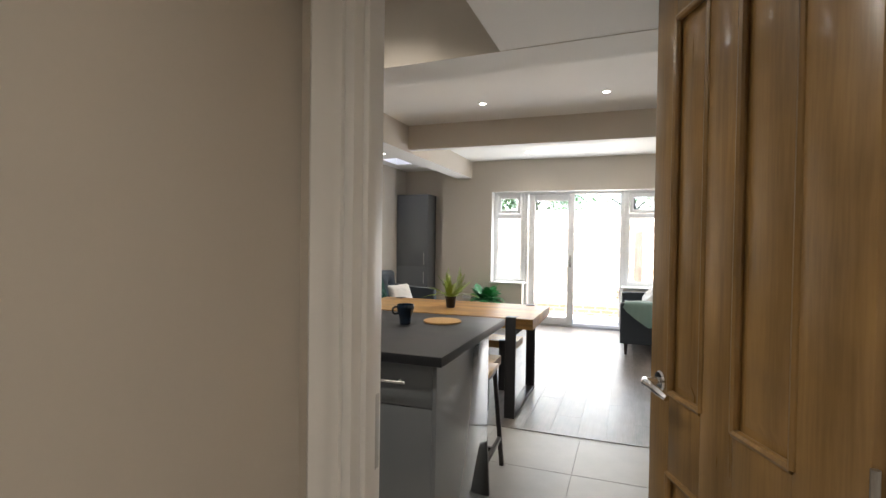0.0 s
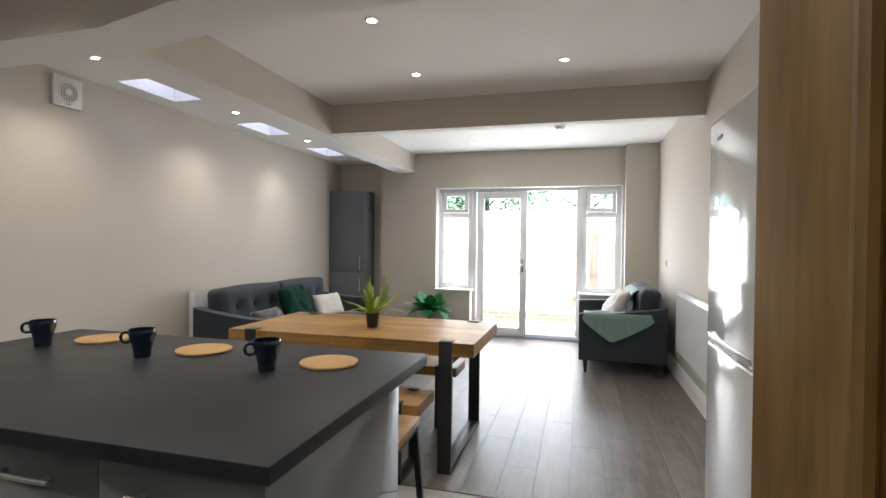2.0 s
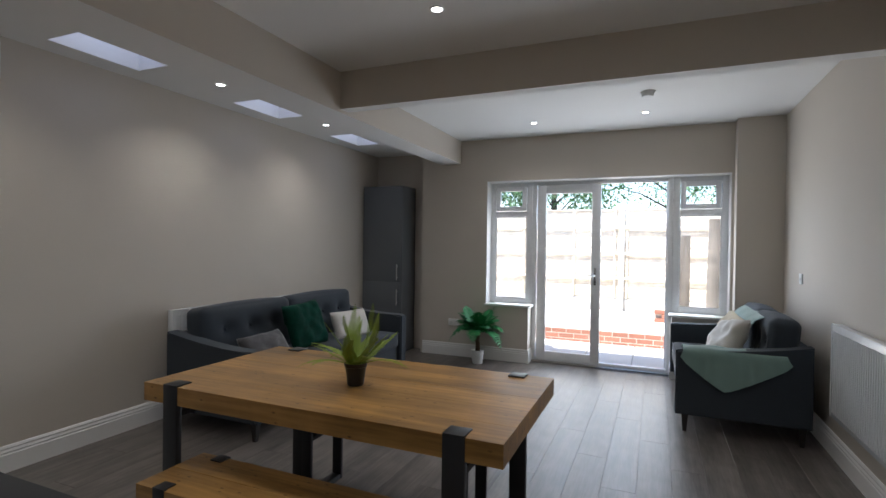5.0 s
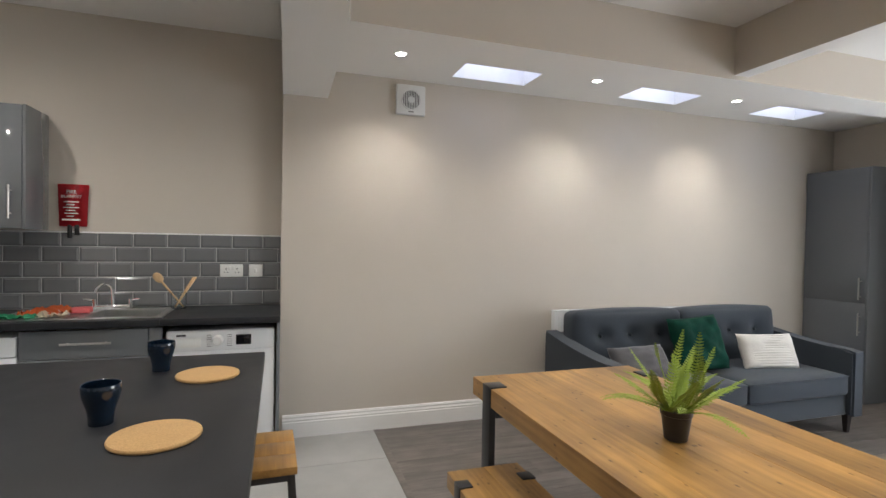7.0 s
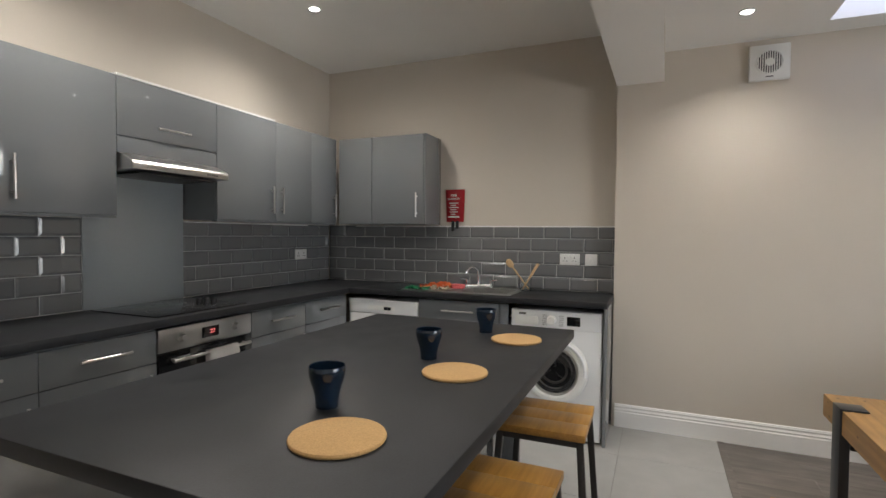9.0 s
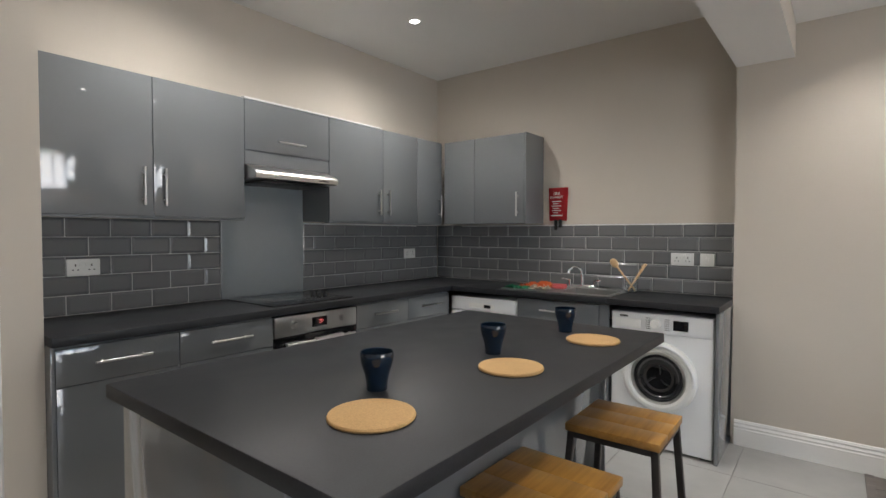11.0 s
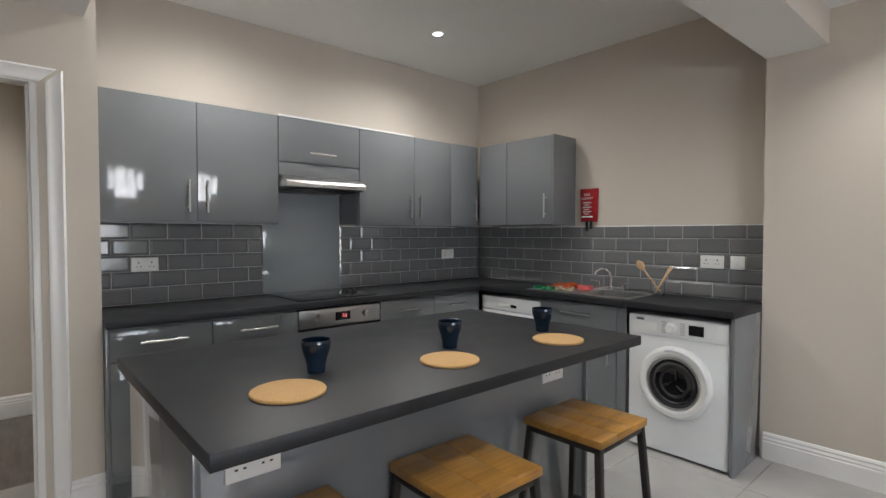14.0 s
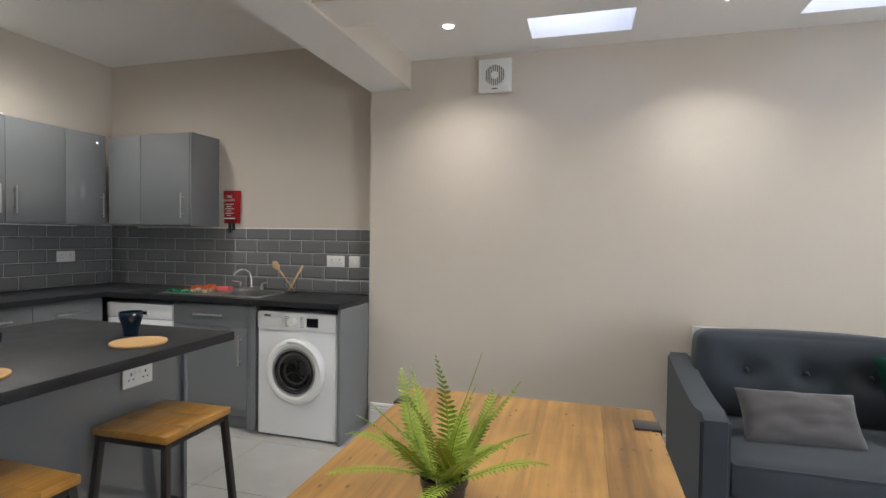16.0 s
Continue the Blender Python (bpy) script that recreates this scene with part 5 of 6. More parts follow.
def arm_mesh(x0, x1, depth, front_z, back_z):
    """A sofa arm with a top that sweeps up to the back."""
    b = bmesh.new()
    n = 14
    side = []
    for i in range(n + 1):
        y = 0.02 + (depth - 0.02) * i / n
        z = front_z + (back_z - front_z) * max(0.0, 1 - i / n * 1.25) ** 1.6
        side.append((y, z))
    side[-1] = (depth, front_z - 0.012)
    loop = [(0.02, 0.14)] + side + [(depth, 0.14)]
    ends = [[b.verts.new((x, y, z)) for y, z in loop] for x in (x0, x1)]
    k = len(loop)
    for i in range(k):
        b.faces.new((ends[0][i], ends[0][(i + 1) % k], ends[1][(i + 1) % k], ends[1][i]))
    b.faces.new(ends[0][::-1]), b.faces.new(ends[1])
    bmesh.ops.bevel(b, geom=[e for e in b.edges if abs(e.verts[0].co.x - e.verts[1].co.x) < 1e-6], offset=0.014, segments=3, affect="EDGES")
    return b


def sofa(m, w, label, depth=0.90):
    """Local x along the sofa, y from its back to its front."""
    s = thing("sofa", label, "sofa", m, group="matching sofas")
    aw = 0.115
    part("base", box(aw - 0.01, w - aw + 0.01, 0.03, depth - 0.05, 0.14, 0.30, 0.012, 3), SOFA, s)
    part("back_frame", box(aw - 0.01, w - aw + 0.01, 0.0, 0.14, 0.14, 0.70, 0.03, 3), SOFA, s)
    for x0 in (0, w - aw):
        part("arm", arm_mesh(x0, x0 + aw, depth, 0.635, 0.715), SOFA, s)
    half = (w - 2 * aw) / 2
    for k in range(2):
        x0 = aw + k * half + 0.004
        c = part("seat_cushion", soft_box(x0, x0 + half - 0.008, 0.20, depth - 0.02, 0.295, 0.455, 0.03, 0.014, seed=k), SOFA, s)
        y, z0, z1, xa, xb = depth - 0.02, 0.312, 0.445, x0 + 0.02, x0 + half - 0.028
        part("piping", tube([(xa + (xb - xa) * i / 10, y + 0.004 - 0.002 * abs(i - 5) / 5, z1) for i in range(11)], 0.005, 6), SOFA, c)
        cx = x0 + half / 2
        dents = [(cx + dx * half * 0.27, 0.675, 0.050, 0.060) for dx in (-1, 0, 1)]
        bc = part("back_cushion", moved(soft_box(x0, x0 + half - 0.008, 0.10, 0.30, 0.44, 0.865, 0.05, 0.020, 22, dents, k + 3), Matrix.Translation((0, 0.05, 0)) @ Matrix.Rotation(radians(6), 4, "X")), SOFA, s)
        for dx, dz, dd, rr in dents:
            e = bmesh.new()
            bmesh.ops.create_uvsphere(e, u_segments=10, v_segments=6, radius=0.012)
            e.transform(Matrix.Translation((0, 0.05, 0)) @ Matrix.Rotation(radians(6), 4, "X") @ Matrix.Translation((dx, 0.285, dz)))
            part("button", e, SOFA, bc, "covered button")
    for x in (0.07, w - 0.07):
        for y in (0.07, depth - 0.07):
            part("leg", moved(rod((0, 0, 0), (0, 0, 0.145), 0.019, 4, 0.034), Matrix.Translation((x, y, 0)) @ Matrix.Rotation(radians(45), 4, "Z")), SOFA_LEG, s, "tapered dark wooden leg")
    return s


S1 = pose(0.17, 6.70, 0, 0, 0, -90)
sofa(S1, 2.22, "slate blue upholstered two-seat sofa with tufted back cushions")
S2 = pose(4.60, 6.02, 0, 0, 0, 90)
sofa(S2, 1.50, "slate blue upholstered two-seat sofa with a green throw", 0.89)


def scatter(name, w, h, t, mat, label, m, seed, crumple=0.006):
    return solid(name, moved(pillow(w, h, t, n=20, seed=seed, crumple=crumple), Matrix.Rotation(radians(90), 4, "X")), mat, label, "cushion", smooth=70, m=m)


scatter("scatter_cushion", 0.50, 0.26, 0.13, CUSHION_GREY, "grey oblong scatter cushion lying against the sofa back", S1 @ pose(1.74, 0.54, 0.555, 34, 0, 4), 2)
scatter("scatter_cushion", 0.44, 0.42, 0.15, CUSHION_GREEN, "dark green crushed velvet scatter cushion on the sofa", S1 @ pose(1.17, 0.48, 0.655, 20, 4, -3), 4, 0.011)
white_cushion = scatter("scatter_cushion", 0.48, 0.28, 0.13, CUSHION_WHITE, "white ribbed woven scatter cushion on the sofa", S1 @ pose(0.56, 0.56, 0.585, 24, 0, -10), 7)
b = None
for k in range(13):
    z = -0.115 + k * 0.019
    b = tube([(-0.20 + 0.4 * i / 12, 0.062 * (max(0.0, 1 - abs(i / 6 - 1) ** 3) * max(0.0, 1 - abs(z / 0.14) ** 3)) ** 0.42 + 0.001, z) for i in range(1, 12)], 0.0055, 6, bm=b)
part("ribbing", b, CUSHION_WHITE, white_cushion, "raised white ribs", 60)
scatter("scatter_cushion", 0.44, 0.42, 0.15, CUSHION_BEIGE, "pale beige satin scatter cushion on the sofa", S2 @ pose(0.42, 0.52, 0.64, 30, 10, 20), 11, 0.012)
scatter("scatter_cushion", 0.42, 0.40, 0.14, CREAM, "cream scatter cushion behind the beige one", S2 @ pose(0.72, 0.46, 0.65, 24, -6, 8), 14, 0.012)


def cloth(rows, thick=0.006):
    """A sheet through rows of points, with a thickness."""
    b = bmesh.new()
    g = [[b.verts.new(p) for p in row] for row in rows]
    for a, c in zip(g, g[1:]):
        for i in range(len(a) - 1):
            b.faces.new((a[i], a[i + 1], c[i + 1], c[i]))
    bmesh.ops.recalc_face_normals(b, faces=b.faces)
    bmesh.ops.subdivide_edges(b, edges=b.edges[:], cuts=1, use_grid_fill=True, smooth=0.4)
    bmesh.ops.solidify(b, geom=b.faces[:], thickness=thick)
    return b


rows = []
n = 22
for i in range(n + 1):
    u = i / n
    y = 0.84 - 0.66 * u
    # how far the sheet hangs down the outer side of the arm, deepest under its corner
    drop = 0.24 * (1 - abs(u - 0.42) / (0.42 if u < 0.42 else 0.58)) ** 0.8 + 0.05 if 0 < u < 1 else 0.05
    fold = 0.010 * math.sin(u * 22) + 0.006 * math.sin(u * 41 + 1)
    row = []
    for k in range(6):
        row.append((0.30 - 0.036 * k + 0.0, y + 0.02 * math.sin(k), 0.50 + 0.028 * k) if k < 3 else (0.155 - 0.03 * (k - 3), y, 0.650 + 0.006 * math.sin(u * 15 + k)))
    row.append((-0.012, y, 0.640))
    for k in range(1, 6):
        row.append((-0.016 - abs(fold) * k / 5 - 0.006, y - 0.05 * k / 5 * (u - 0.4), 0.632 - drop * k / 5))
    rows.append(row)
solid("throw", cloth(rows), THROW, "sage green throw draped over the sofa arm", "throw", smooth=70, m=S2)
rows = []
for i in range(15):
    x = 0.35 + 0.9 * i / 14
    w = 0.008 * math.sin(i * 1.3)
    rows.append([(x, 0.10, 0.66 + w), (x, 0.13, 0.80), (x + 0.01, 0.19, 0.862 + w), (x + 0.01, 0.26, 0.868), (x + 0.015, 0.325, 0.835 + w), (x + 0.02, 0.365, 0.76), (x + 0.03, 0.385 + w, 0.66 - 0.05 * math.sin(i * 0.5))])
solid("throw", cloth(rows), THROW, "sage green throw laid over the sofa back", "throw", smooth=70, m=S2)

# dining table and benches
def plank_top(parent, x0, x1, y0, y1, z0, z1, n, seed):
    rng = random.Random(seed)
    edges = [y0 + (y1 - y0) * (k + (rng.uniform(-0.12, 0.12) if 0 < k < n else 0)) / n for k in range(n + 1)]
    for a, c in zip(edges, edges[1:]):
        b = box(x0 + rng.uniform(0, 0.004), x1 - rng.uniform(0, 0.004), a + 0.0002, c - 0.0002, z0, z1 - rng.uniform(0, 0.0006), 0.0009, 1)
        part("plank", b, PINE_TABLE, parent)


def leg_frame(parent, x, y0, y1, top, w=0.08, t=0.03, lip=0.05):
    """An open frame of flat black bar that hooks over both long edges of the top."""
    for y, s in ((y0, -1), (y1, 1)):
        part("leg", box(x - w / 2, x + w / 2, min(y, y + s * t), max(y, y + s * t), 0.0, top + 0.004, 0.003), BLACK_METAL, parent)
        part("clamp", box(x - w / 2 + 0.0005, x + w / 2 - 0.0005, min(y + s * t, y - s * lip), max(y + s * t, y - s * lip), top + 0.0008, top + 0.0068, 0.0015), BLACK_METAL, parent, "black clamp over the edge")
    part("runner", box(x - w / 2 + 0.001, x + w / 2 - 0.001, y0, y1, 0.0, 0.03, 0.003), BLACK_METAL, parent)
    part("cross_bar", box(x - w / 2 + 0.001, x + w / 2 - 0.001, y0 + 0.002, y1 - 0.002, top - 0.13, top - 0.105, 0.002), BLACK_METAL, parent)


table = thing("dining_table", "rustic waxed pine dining table on black steel frames", "table")
plank_top(table, 1.470, 3.125, 3.370, 4.240, 0.690, 0.770, 5, 3)
for x in (1.640, 2.955):
    leg_frame(table, x, 3.394, 4.216, 0.770)


def bench(y0, y1, label, seed):
    t = thing("bench", label, "bench", group="benches at the dining table")
    plank_top(t, 1.70, 2.86, y0, y1, 0.385, 0.450, 2, seed)
    for x in (1.83, 2.73):
        leg_frame(t, x, y0 + 0.018, y1 - 0.018, 0.450, 0.06, 0.022, 0.035)
    return t


bench(3.17, 3.49, "rustic pine bench with black frames on the kitchen side", 5)
bench(4.05, 4.35, "rustic pine bench with black frames on the garden side", 6)


def frond(length, rise, droop, leaf, pairs, mat_width, seed, taper=1.0):
    """One pinnate leaf growing along +x: a rib that rises and droops, with leaflets on both sides."""
    rng = random.Random(seed)
    b = bmesh.new()
    pts = []
    for i in range(pairs + 1):
        u = i / pairs
        pts.append(Vector((length * (u ** 0.92) * (1 - 0.12 * droop * u), 0.02 * math.sin(u * 3 + seed), rise * u - droop * length * u ** 2.4)))
    for i in range(1, pairs + 1):
        u = i / pairs
        p, d = pts[i], (pts[i] - pts[i - 1]).normalized()
        side = d.cross(Vector((0, 0, 1))).normalized()
        up = side.cross(d)
        ll = leaf * math.sin(math.pi * min(1, 0.12 + 0.88 * u) ** 0.85) ** taper * rng.uniform(0.85, 1.1) + 0.004
        for s in (-1, 1):
            w = mat_width * (0.5 + 0.5 * ll / leaf)
            tip = p + side * s * ll + d * ll * 0.45 + up * ll * rng.uniform(-0.25, 0.1)
            mid = p + side * s * ll * 0.5 + d * ll * 0.16 + up * ll * 0.06
            v = [b.verts.new(p - d * w * 0.35), b.verts.new(mid - d * w * 0.5), b.verts.new(tip), b.verts.new(mid + d * w * 0.55), b.verts.new(p + d * w * 0.35)]
            b.faces.new(v if s > 0 else v[::-1])
    rib = tube(pts, [0.0022 * (1 - 0.75 * i / pairs) for i in range(pairs + 1)], 5)
    return join(b, rib)


fern = thing("potted_fern", "yellow-green fern in a small black pot", "plant", pose(2.34, 3.735, 0.7705))
part("pot", lathe([(0, 0.001), (0.033, 0.001), (0.036, 0.004), (0.047, 0.082), (0.050, 0.084), (0.051, 0.100), (0.047, 0.100), (0.045, 0.085), (0, 0.085)], 32), BLACK_PLASTIC, fern, "black plastic pot")
part("soil", lathe([(0, 0.088), (0.044, 0.087)], 24), SOIL, fern)
rng = random.Random(8)
for k in range(24):
    a = k * 137.5
    tilt = rng.uniform(0.15, 1) if k > 3 else 0.05
    L = rng.uniform(0.19, 0.27)
    rise = 0.17 * (1 - tilt) + 0.09
    ob = part("frond", frond(L * (0.30 + 0.85 * tilt), rise * rng.uniform(0.85, 1.12), 0.05 + 0.40 * tilt ** 2, 0.021, 26, 0.0072, k, 0.7), FERN, fern, smooth=0)
    ob.matrix_basis = pose(0.012 * math.cos(radians(a)), 0.012 * math.sin(radians(a)), 0.088, 0, 0, a)

palm = thing("potted_palm", "small artificial palm in a white pot on the floor", "plant", pose(1.64, 7.44, 0.0))
part("pot", lathe([(0, 0.001), (0.056, 0.001), (0.060, 0.005), (0.076, 0.148), (0.079, 0.155), (0.075, 0.160), (0.071, 0.150), (0, 0.140)], 36), WHITE_PLASTIC, palm, "white tapered pot")
part("soil", lathe([(0, 0.146), (0.071, 0.145)], 24), SOIL, palm)
trunk = None
for k in range(9):
    z = 0.14 + k * 0.025
    trunk = join(trunk, moved(lathe([(0.020, 0.0), (0.031, 0.022), (0.026, 0.027), (0.018, 0.027)], 12), Matrix.Translation((0.004 * math.sin(k), 0.003 * math.cos(k * 2), z)) @ Matrix.Rotation(k * 0.7, 4, "Z")))
part("trunk", trunk, BARK, palm, "scaly brown stem")
for k in range(19):
    a = k * 137.5 + 20
    tilt = (k + 0.5) / 19
    ob = part("frond", frond(0.20 + 0.20 * tilt, 0.36 - 0.16 * tilt, 0.15 + 0.75 * tilt, 0.115, 16, 0.030, k + 50, 0.8), PALM, palm, smooth=0)
    ob.matrix_basis = pose(0, 0, 0.355, 0, 0, a)

# tall cupboard in the corner
tc = thing("tall_cupboard", "tall grey gloss cupboard standing in the corner alcove", "cupboard")
part("body", box(0.012, 0.572, 7.515, 7.872, 0.10, 2.135, 0.001), GREY_MATT, tc)
part("side_panel", box(0.5725, 0.590, 7.497, 7.872, 0.0, 2.137, 0.001), GREY_SATIN, tc)
for z0, z1, h0 in ((0.10, 0.905, 0.615), (0.905, 2.135, 0.935)):
    d = part("door", box(0.012, 0.570, 7.495, 7.513, z0 + 0.002, z1 - 0.002, 0.0015), GREY_SATIN, tc)
    bar_handle(d, (0.53, 7.495, h0), (0.53, 7.495, h0 + 0.20), (0, -0.03, 0))
part("plinth", box(0.012, 0.572, 7.555, 7.57, 0.0, 0.10), GREY_MATT, tc)

# ---- garden ----
G0, G1 = -0.06, 0.14
ground = structure("ground", box(-60, 60, 12.4, 130, -0.5, 0.12), EARTH, "garden ground behind the fence", "ground")
structure("terrace_base", box(-60, 60, 9.78, 12.4, -0.5, G1 - 0.034), MORTAR, "bed of the raised terrace", "ground")
structure("patio_base", box(-60, 60, 8.0, 9.66, -0.5, G0 - 0.034), MORTAR, "bed of the lower patio", "ground")
wall = thing("garden_wall", "low red brick retaining wall across the garden", "garden wall", kind="structure")
part("core", box(-2.4, 6.6, 9.675, 9.775, -0.2, G1 - 0.004), MORTAR, wall, "mortar core")
brick_me = mesh_of("brick", box(-0.1075, 0.1075, -0.05, 0.05, -0.0325, 0.0325, 0.004, 1), BRICK)
for r in range(3):
    for k in range(26):
        ob = new("brick", brick_me)
        ob.parent = wall
        ob.matrix_basis = pose(0.62 + k * 0.225 + (0.1125 if r % 2 else 0), 9.722, G0 + 0.025 + r * 0.075 - 0.02)
step = thing("garden_wall", "short red brick step in the garden corner", "garden wall", kind="structure")
part("core", box(3.55, 6.0, 11.02, 11.4, G1 - 0.02, G1 + 0.19), MORTAR, step, "mortar core")
for r in range(3):
    for k in range(9):
        ob = new("brick", brick_me)
        ob.parent = step
        ob.matrix_basis = pose(3.66 + k * 0.225 + (0.1125 if r % 2 else 0), 11.0, G1 + 0.03 + r * 0.072)

slab_me = mesh_of("paving_slab", box(-0.296, 0.296, -0.296, 0.296, -0.03, 0.0, 0.004, 1), PAVING)
for name, y0, rows_n, z, label in (("pavement", 8.27, 3, G0, "pale paving of the lower patio"), ("pavement", 10.08, 4, G1, "pale paving of the raised terrace")):
    pv = thing(name, label, "paving", kind="structure")
    for i in range(12):
        for j in range(rows_n):
            ob = new("paving_slab", slab_me)
            ob.parent = pv
            ob.matrix_basis = pose(-0.6 + i * 0.6, y0 + j * 0.6 * (0.93 if z < 0 else 1), z + 0.0015 * ((i * 7 + j * 3) % 3))


def fence_run(p0, along, panels, label):
    """Feather-edge panels 1.83 m wide between concrete posts."""
    px, py = p0
    ax, ay = along
    for k in range(panels):
        f = thing("garden_fence", label, "fence", pose(px + ax * 1.83 * k, py + ay * 1.83 * k, G1 - 0.05, 0, 0, math.degrees(math.atan2(ay, ax))), group="garden fence lengths")
        part("gravel_board", box(0.06, 1.77, -0.02, 0.02, 0.0, 0.28, 0.004), CONCRETE, f, "concrete gravel board")
        for j in range(16):
            z = 0.29 + j * 0.107
            part("board", moved(box(0.055, 1.775, -0.006, 0.006, 0.0, 0.125, 0.002), Matrix.Translation((0, 0, z)) @ Matrix.Rotation(radians(4), 4, "X")), FENCE, f)
        for x in (0.10, 0.91, 1.70):
            part("batten", box(x - 0.02, x + 0.02, -0.035, -0.010, 0.29, 2.02, 0.003), FENCE, f)
        for z in (0.66, 1.15, 1.66):
            part("rail", box(0.05, 1.78, -0.062, -0.036, z, z + 0.045, 0.003), FENCE, f)
        part("capping", box(0.05, 1.78, -0.035, 0.03, 2.02, 2.045, 0.004), FENCE, f)
        part("post", box(-0.05, 0.05, -0.055, 0.055, -0.3, 2.10, 0.006), CONCRETE, f, "grey concrete post")


fence_run((-2.55, 12.3), (1, 0), 5, "weathered timber fence panel at the garden end")
fence_run((6.0, 9.0), (0, 1), 2, "weathered timber fence panel at the garden side")
fence_run((-2.5, 8.6), (0, 1), 2, "weathered timber fence panel at the garden side")
solid("timber_post", moved(rod((0, 0, -0.2), (0.02, 0, 1.68), 0.14, 14, 0.125), Matrix.Translation((4.38, 10.2, G1))), POST_WOOD, "thick old timber post in the garden", "post")
for x0 in (3.9, 4.75):
    solid("timber_board", box(x0, x0 + 0.16, 10.62, 10.65, G1, G1 + 1.45, 0.004), POST_WOOD, "upright rough timber board by the post", "board")


def tree(x, y, h, spread, seed):
    rng = random.Random(seed)
    t = thing("garden_tree", "leafy green tree behind the fence", "tree", pose(x, y, 0.1))
    tr = tube([(0, 0, 0), (0.05, 0.02, h * 0.3), (-0.04, 0.05, h * 0.6), (0.02, 0, h * 0.9)], [0.12, 0.10, 0.07, 0.03], 10)
    limbs = []
    for k in range(15):
        a = rng.uniform(0, 6.28)
        z = h * rng.uniform(0.50, 0.95)
        e = Vector((math.cos(a) * spread * rng.uniform(0.5, 0.95), math.sin(a) * spread * rng.uniform(0.4, 0.9), z + rng.uniform(0.1, 0.7)))
        limbs.append(e)
        tr = tube([(0, 0, z - 0.2), e * 0.5 + Vector((0, 0, z * 0.5)), e], [0.028, 0.016, 0.006], 6, bm=tr)
    part("trunk", tr, TREE_BARK, t)
    verts, faces = [], []
    for k in range(5600):
        c = rng.choice(limbs)
        p = c + Vector([rng.gauss(0, 0.30) for _ in range(3)]) * spread * 0.75
        d1 = Vector([rng.gauss(0, 1) for _ in range(3)]).normalized()
        d2 = d1.orthogonal().normalized()
        s = rng.uniform(0.05, 0.10)
        i = len(verts)
        verts += [p, p + d1 * s * 0.5 + d2 * s * 0.32, p + d1 * s, p + d1 * s * 0.5 - d2 * s * 0.32]
        faces.append((i, i + 1, i + 2, i + 3))
    me = bpy.data.meshes.new("crown")
    me.from_pydata(verts, [], faces)
    me.materials.append(LEAF)
    ob = new("crown", me)
    ob.parent = t


tree(3.9, 14.3, 4.3, 1.5, 4)
tree(5.7, 13.8, 4.2, 1.5, 9)
tree(1.2, 14.6, 4.0, 1.4, 5)
tree(-0.6, 14.8, 3.4, 1.3, 7)

# ---- tiles and planks ----
TH, TW, TG = 0.0945, 0.2, 0.0036
tile_cache = {}


def tile_mesh(w):
    """A bevelled wall tile lying in its local xz plane, its face towards +y."""
    w = round(w, 3)
    if w not in tile_cache:
        b = bmesh.new()
        h, e = TH, min(0.013, w * 0.3)
        o = [b.verts.new(p) for p in ((0, 0, 0), (w, 0, 0), (w, 0, h), (0, 0, h))]
        m1 = [b.verts.new((x, 0.004, z)) for x, z in ((0, 0), (w, 0), (w, h), (0, h))]
        i = [b.verts.new((x, 0.0085, z)) for x, z in ((e, e), (w - e, e), (w - e, h - e), (e, h - e))]
        for k in range(4):
            j = (k + 1) % 4
            b.faces.new((o[k], o[j], m1[j], m1[k])), b.faces.new((m1[k], m1[j], i[j], i[k]))
        b.faces.new(i), b.faces.new(o[::-1])
        tile_cache[w] = mesh_of("wall_tile", b, SPLASH_TILE)
    return tile_cache[w]


def tiling(name, m, length, label, shift=0.0):
    """Five courses of running bond along local x on the plane y = 0, from z = 0.927."""
    back = structure(name, box(0, length, 0.0, 0.006, 0, 0.49), GROUT, label, "tiling")
    back.matrix_basis = m
    for r in range(5):
        x = -shift - (TW / 2 if r % 2 else 0)
        while x < length:
            a, c = max(x, 0) + TG / 2, min(x + TW, length) - TG / 2
            if c - a > 0.012:
                ob = new("wall_tile", tile_mesh(c - a))
                ob.parent = back
                ob.matrix_basis = pose(a, 0.0035, r * 0.098 + 0.0025)
            x += TW
    return back


tiling("tiling_hob_1", pose(2.049, 0.001, 0.927), 1.008, "grey bevelled metro tiles beside the hob")
tiling("tiling_hob_2", pose(KX + 0.012, 0.001, 0.927), 1.546, "grey bevelled metro tiles in the corner", 0.05)
tiling("tiling_sink", pose(KX + 0.001, 2.512, 0.927, 0, 0, -90), 2.50, "grey bevelled metro tiles behind the sink", 0.08)

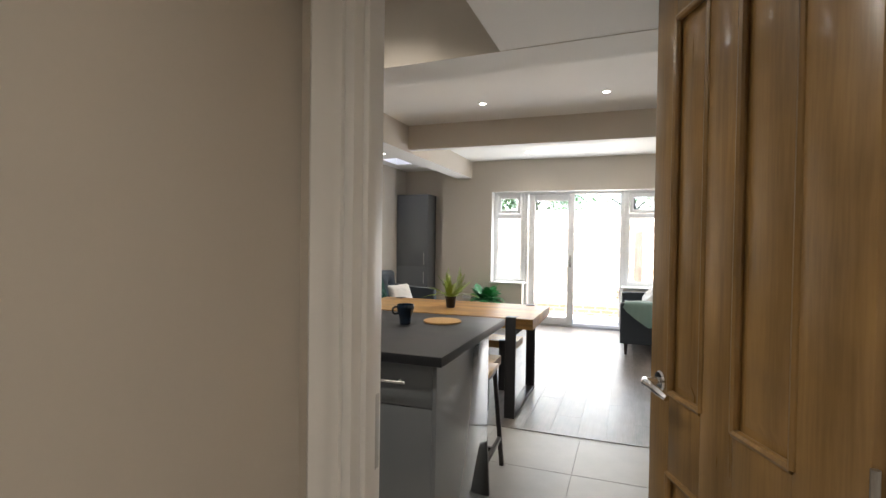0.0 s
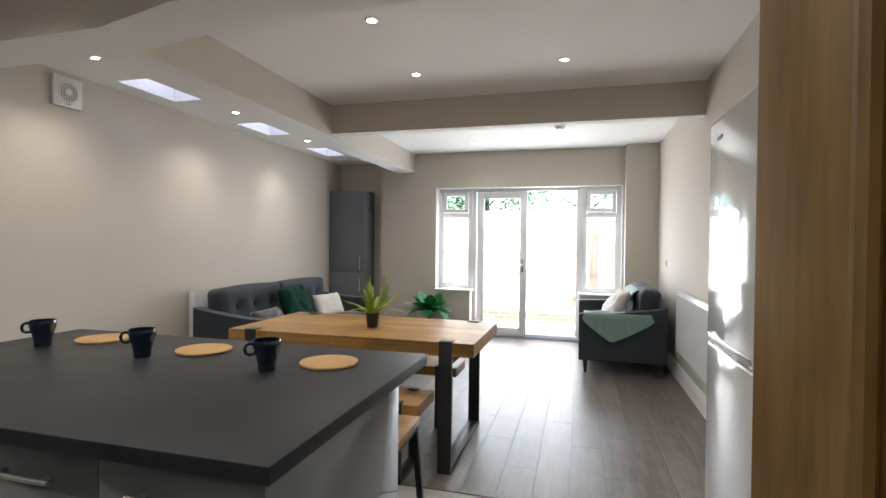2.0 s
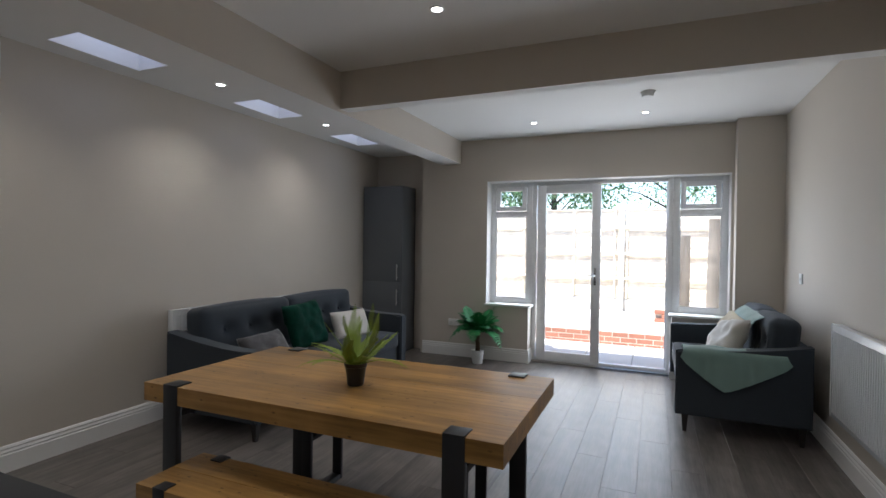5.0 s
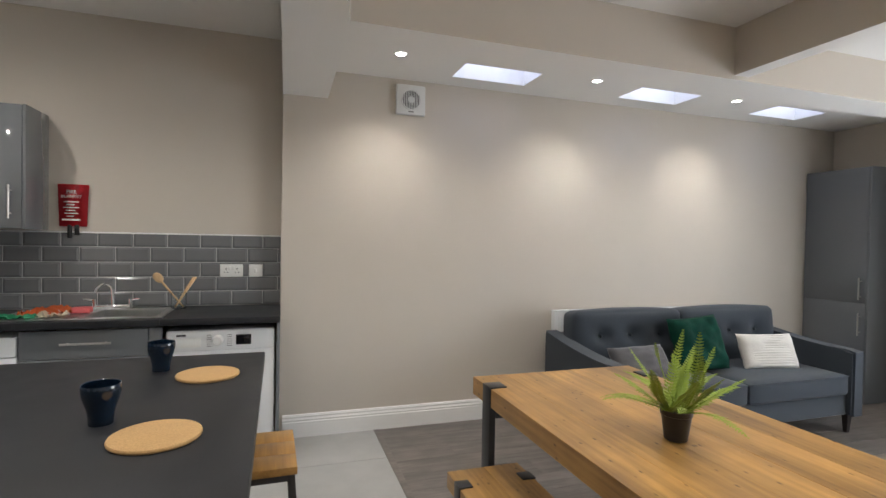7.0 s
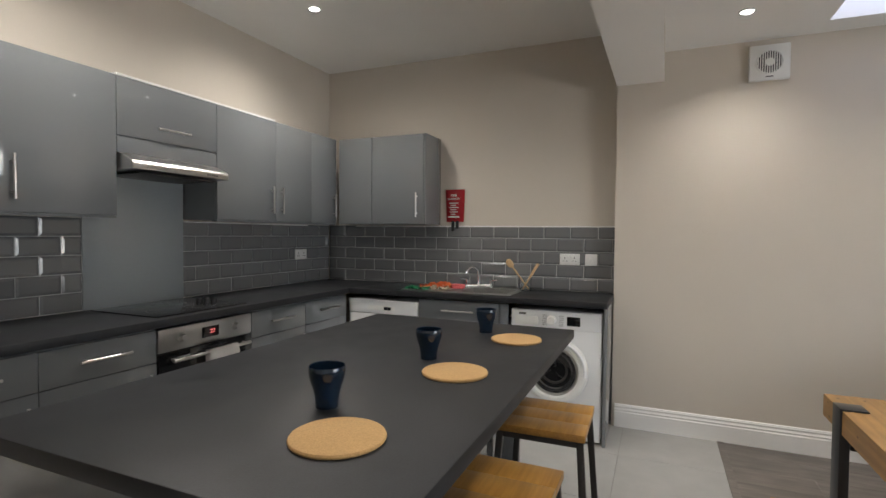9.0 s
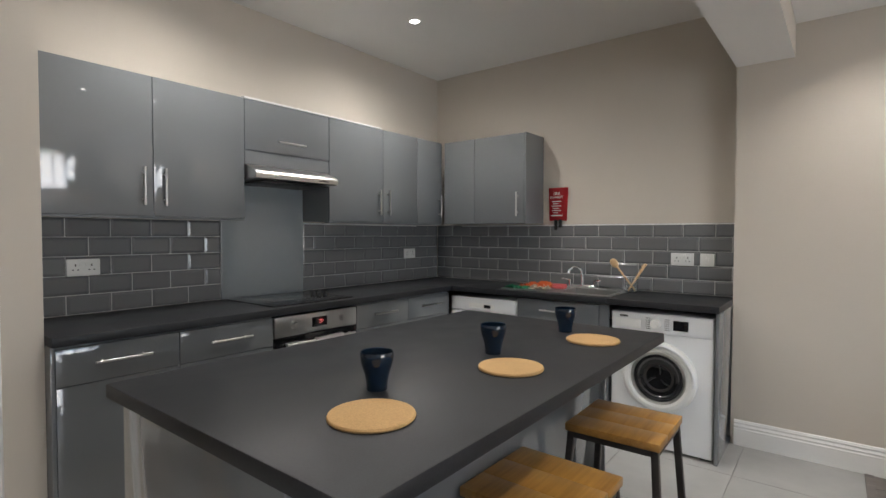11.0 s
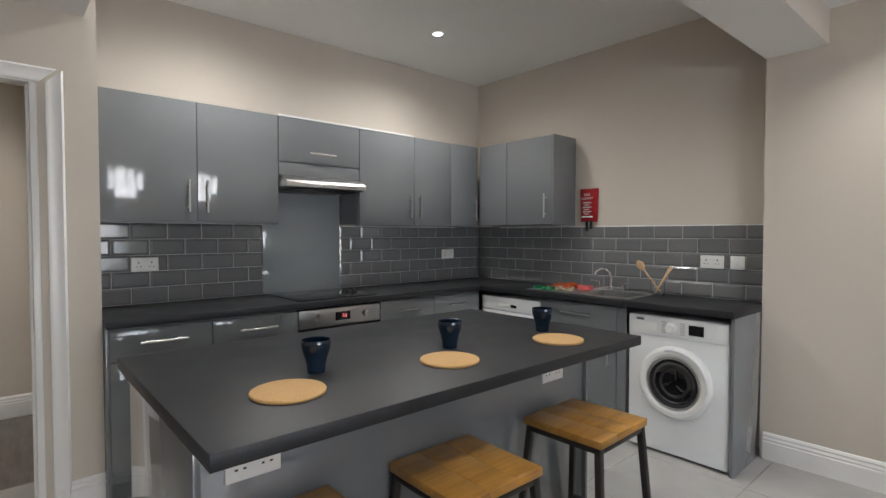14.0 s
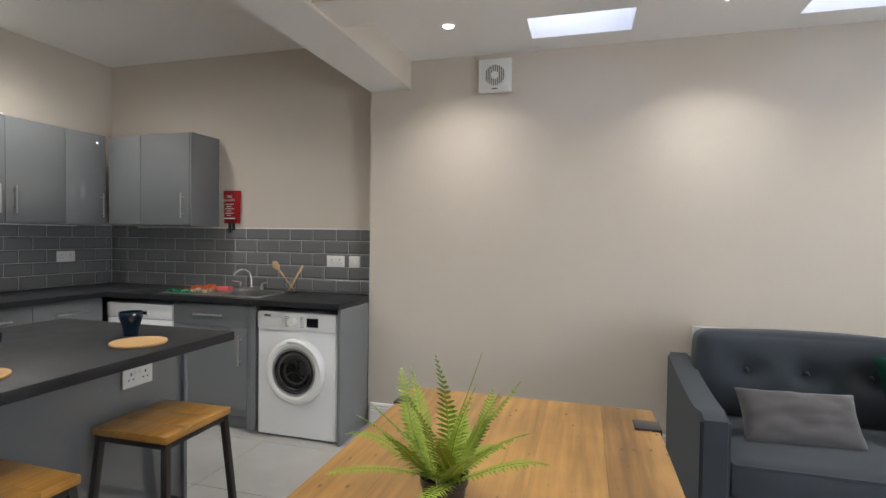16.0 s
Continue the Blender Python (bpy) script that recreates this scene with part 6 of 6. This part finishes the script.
# kitchen floor: large pale tiles
KFLOOR_Y = 3.195
kf = structure("floor_kitchen", box(KX, 5.2, 0.0, KFLOOR_Y, -0.1, -0.0035), FLOOR_GROUT, "grouted bed of the kitchen floor", "floor")
ft_me = {}
for i in range(10):
    for j in range(6):
        x0, x1 = max(KX, -0.10 + 0.6 * (i - 1)), min(5.2, -0.10 + 0.6 * i)
        y0, y1 = max(0.0, KFLOOR_Y - 0.6 * (j + 1)), KFLOOR_Y - 0.6 * j
        if x1 - x0 < 0.05 or y1 - y0 < 0.05:
            continue
        key = (round(x1 - x0, 3), round(y1 - y0, 3))
        if key not in ft_me:
            ft_me[key] = mesh_of("floor_tile", box(-key[0] / 2 + 0.0015, key[0] / 2 - 0.0015, -key[1] / 2 + 0.0015, key[1] / 2 - 0.0015, -0.01, 0.0, 0.0012, 1), FLOOR_TILE)
        ob = new("floor_tile", ft_me[key])
        ob.parent = kf
        ob.matrix_basis = pose((x0 + x1) / 2, (y0 + y1) / 2, 0)

# living room floor: grey wood planks running towards the garden
lf = structure("floor_living", box(0, RIGHT, KFLOOR_Y, 8.0, -0.1, -0.0035), FLOOR_GROUT, "bed of the plank floor", "floor")
pl_me = {}
rng = random.Random(21)
PW, PL = 0.193, 1.285
for i in range(25):
    x0, x1 = i * PW, min((i + 1) * PW, RIGHT)
    if x1 - x0 < 0.02:
        continue
    y = KFLOOR_Y - (i * 0.43) % PL
    while y < 7.94:
        y0, y1 = max(KFLOOR_Y, y), min(7.94, y + PL)
        if y1 - y0 > 0.02:
            key = (round(x1 - x0, 3), round(y1 - y0, 3))
            if key not in pl_me:
                pl_me[key] = mesh_of("floor_plank", box(-key[0] / 2 + 0.0005, key[0] / 2 - 0.0005, -key[1] / 2 + 0.0005, key[1] / 2 - 0.0005, -0.008, 0.0, 0.0006, 1), LAMINATE)
            ob = new("floor_plank", pl_me[key])
            ob.parent = lf
            ob.matrix_basis = pose((x0 + x1) / 2, (y0 + y1) / 2, 0)
        y += PL
structure("threshold_strip", box(0.02, RIGHT, KFLOOR_Y - 0.02, KFLOOR_Y + 0.022, 0.0003, 0.005, 0.002), LAMINATE, "flat floor strip between tiles and planks", "trim")
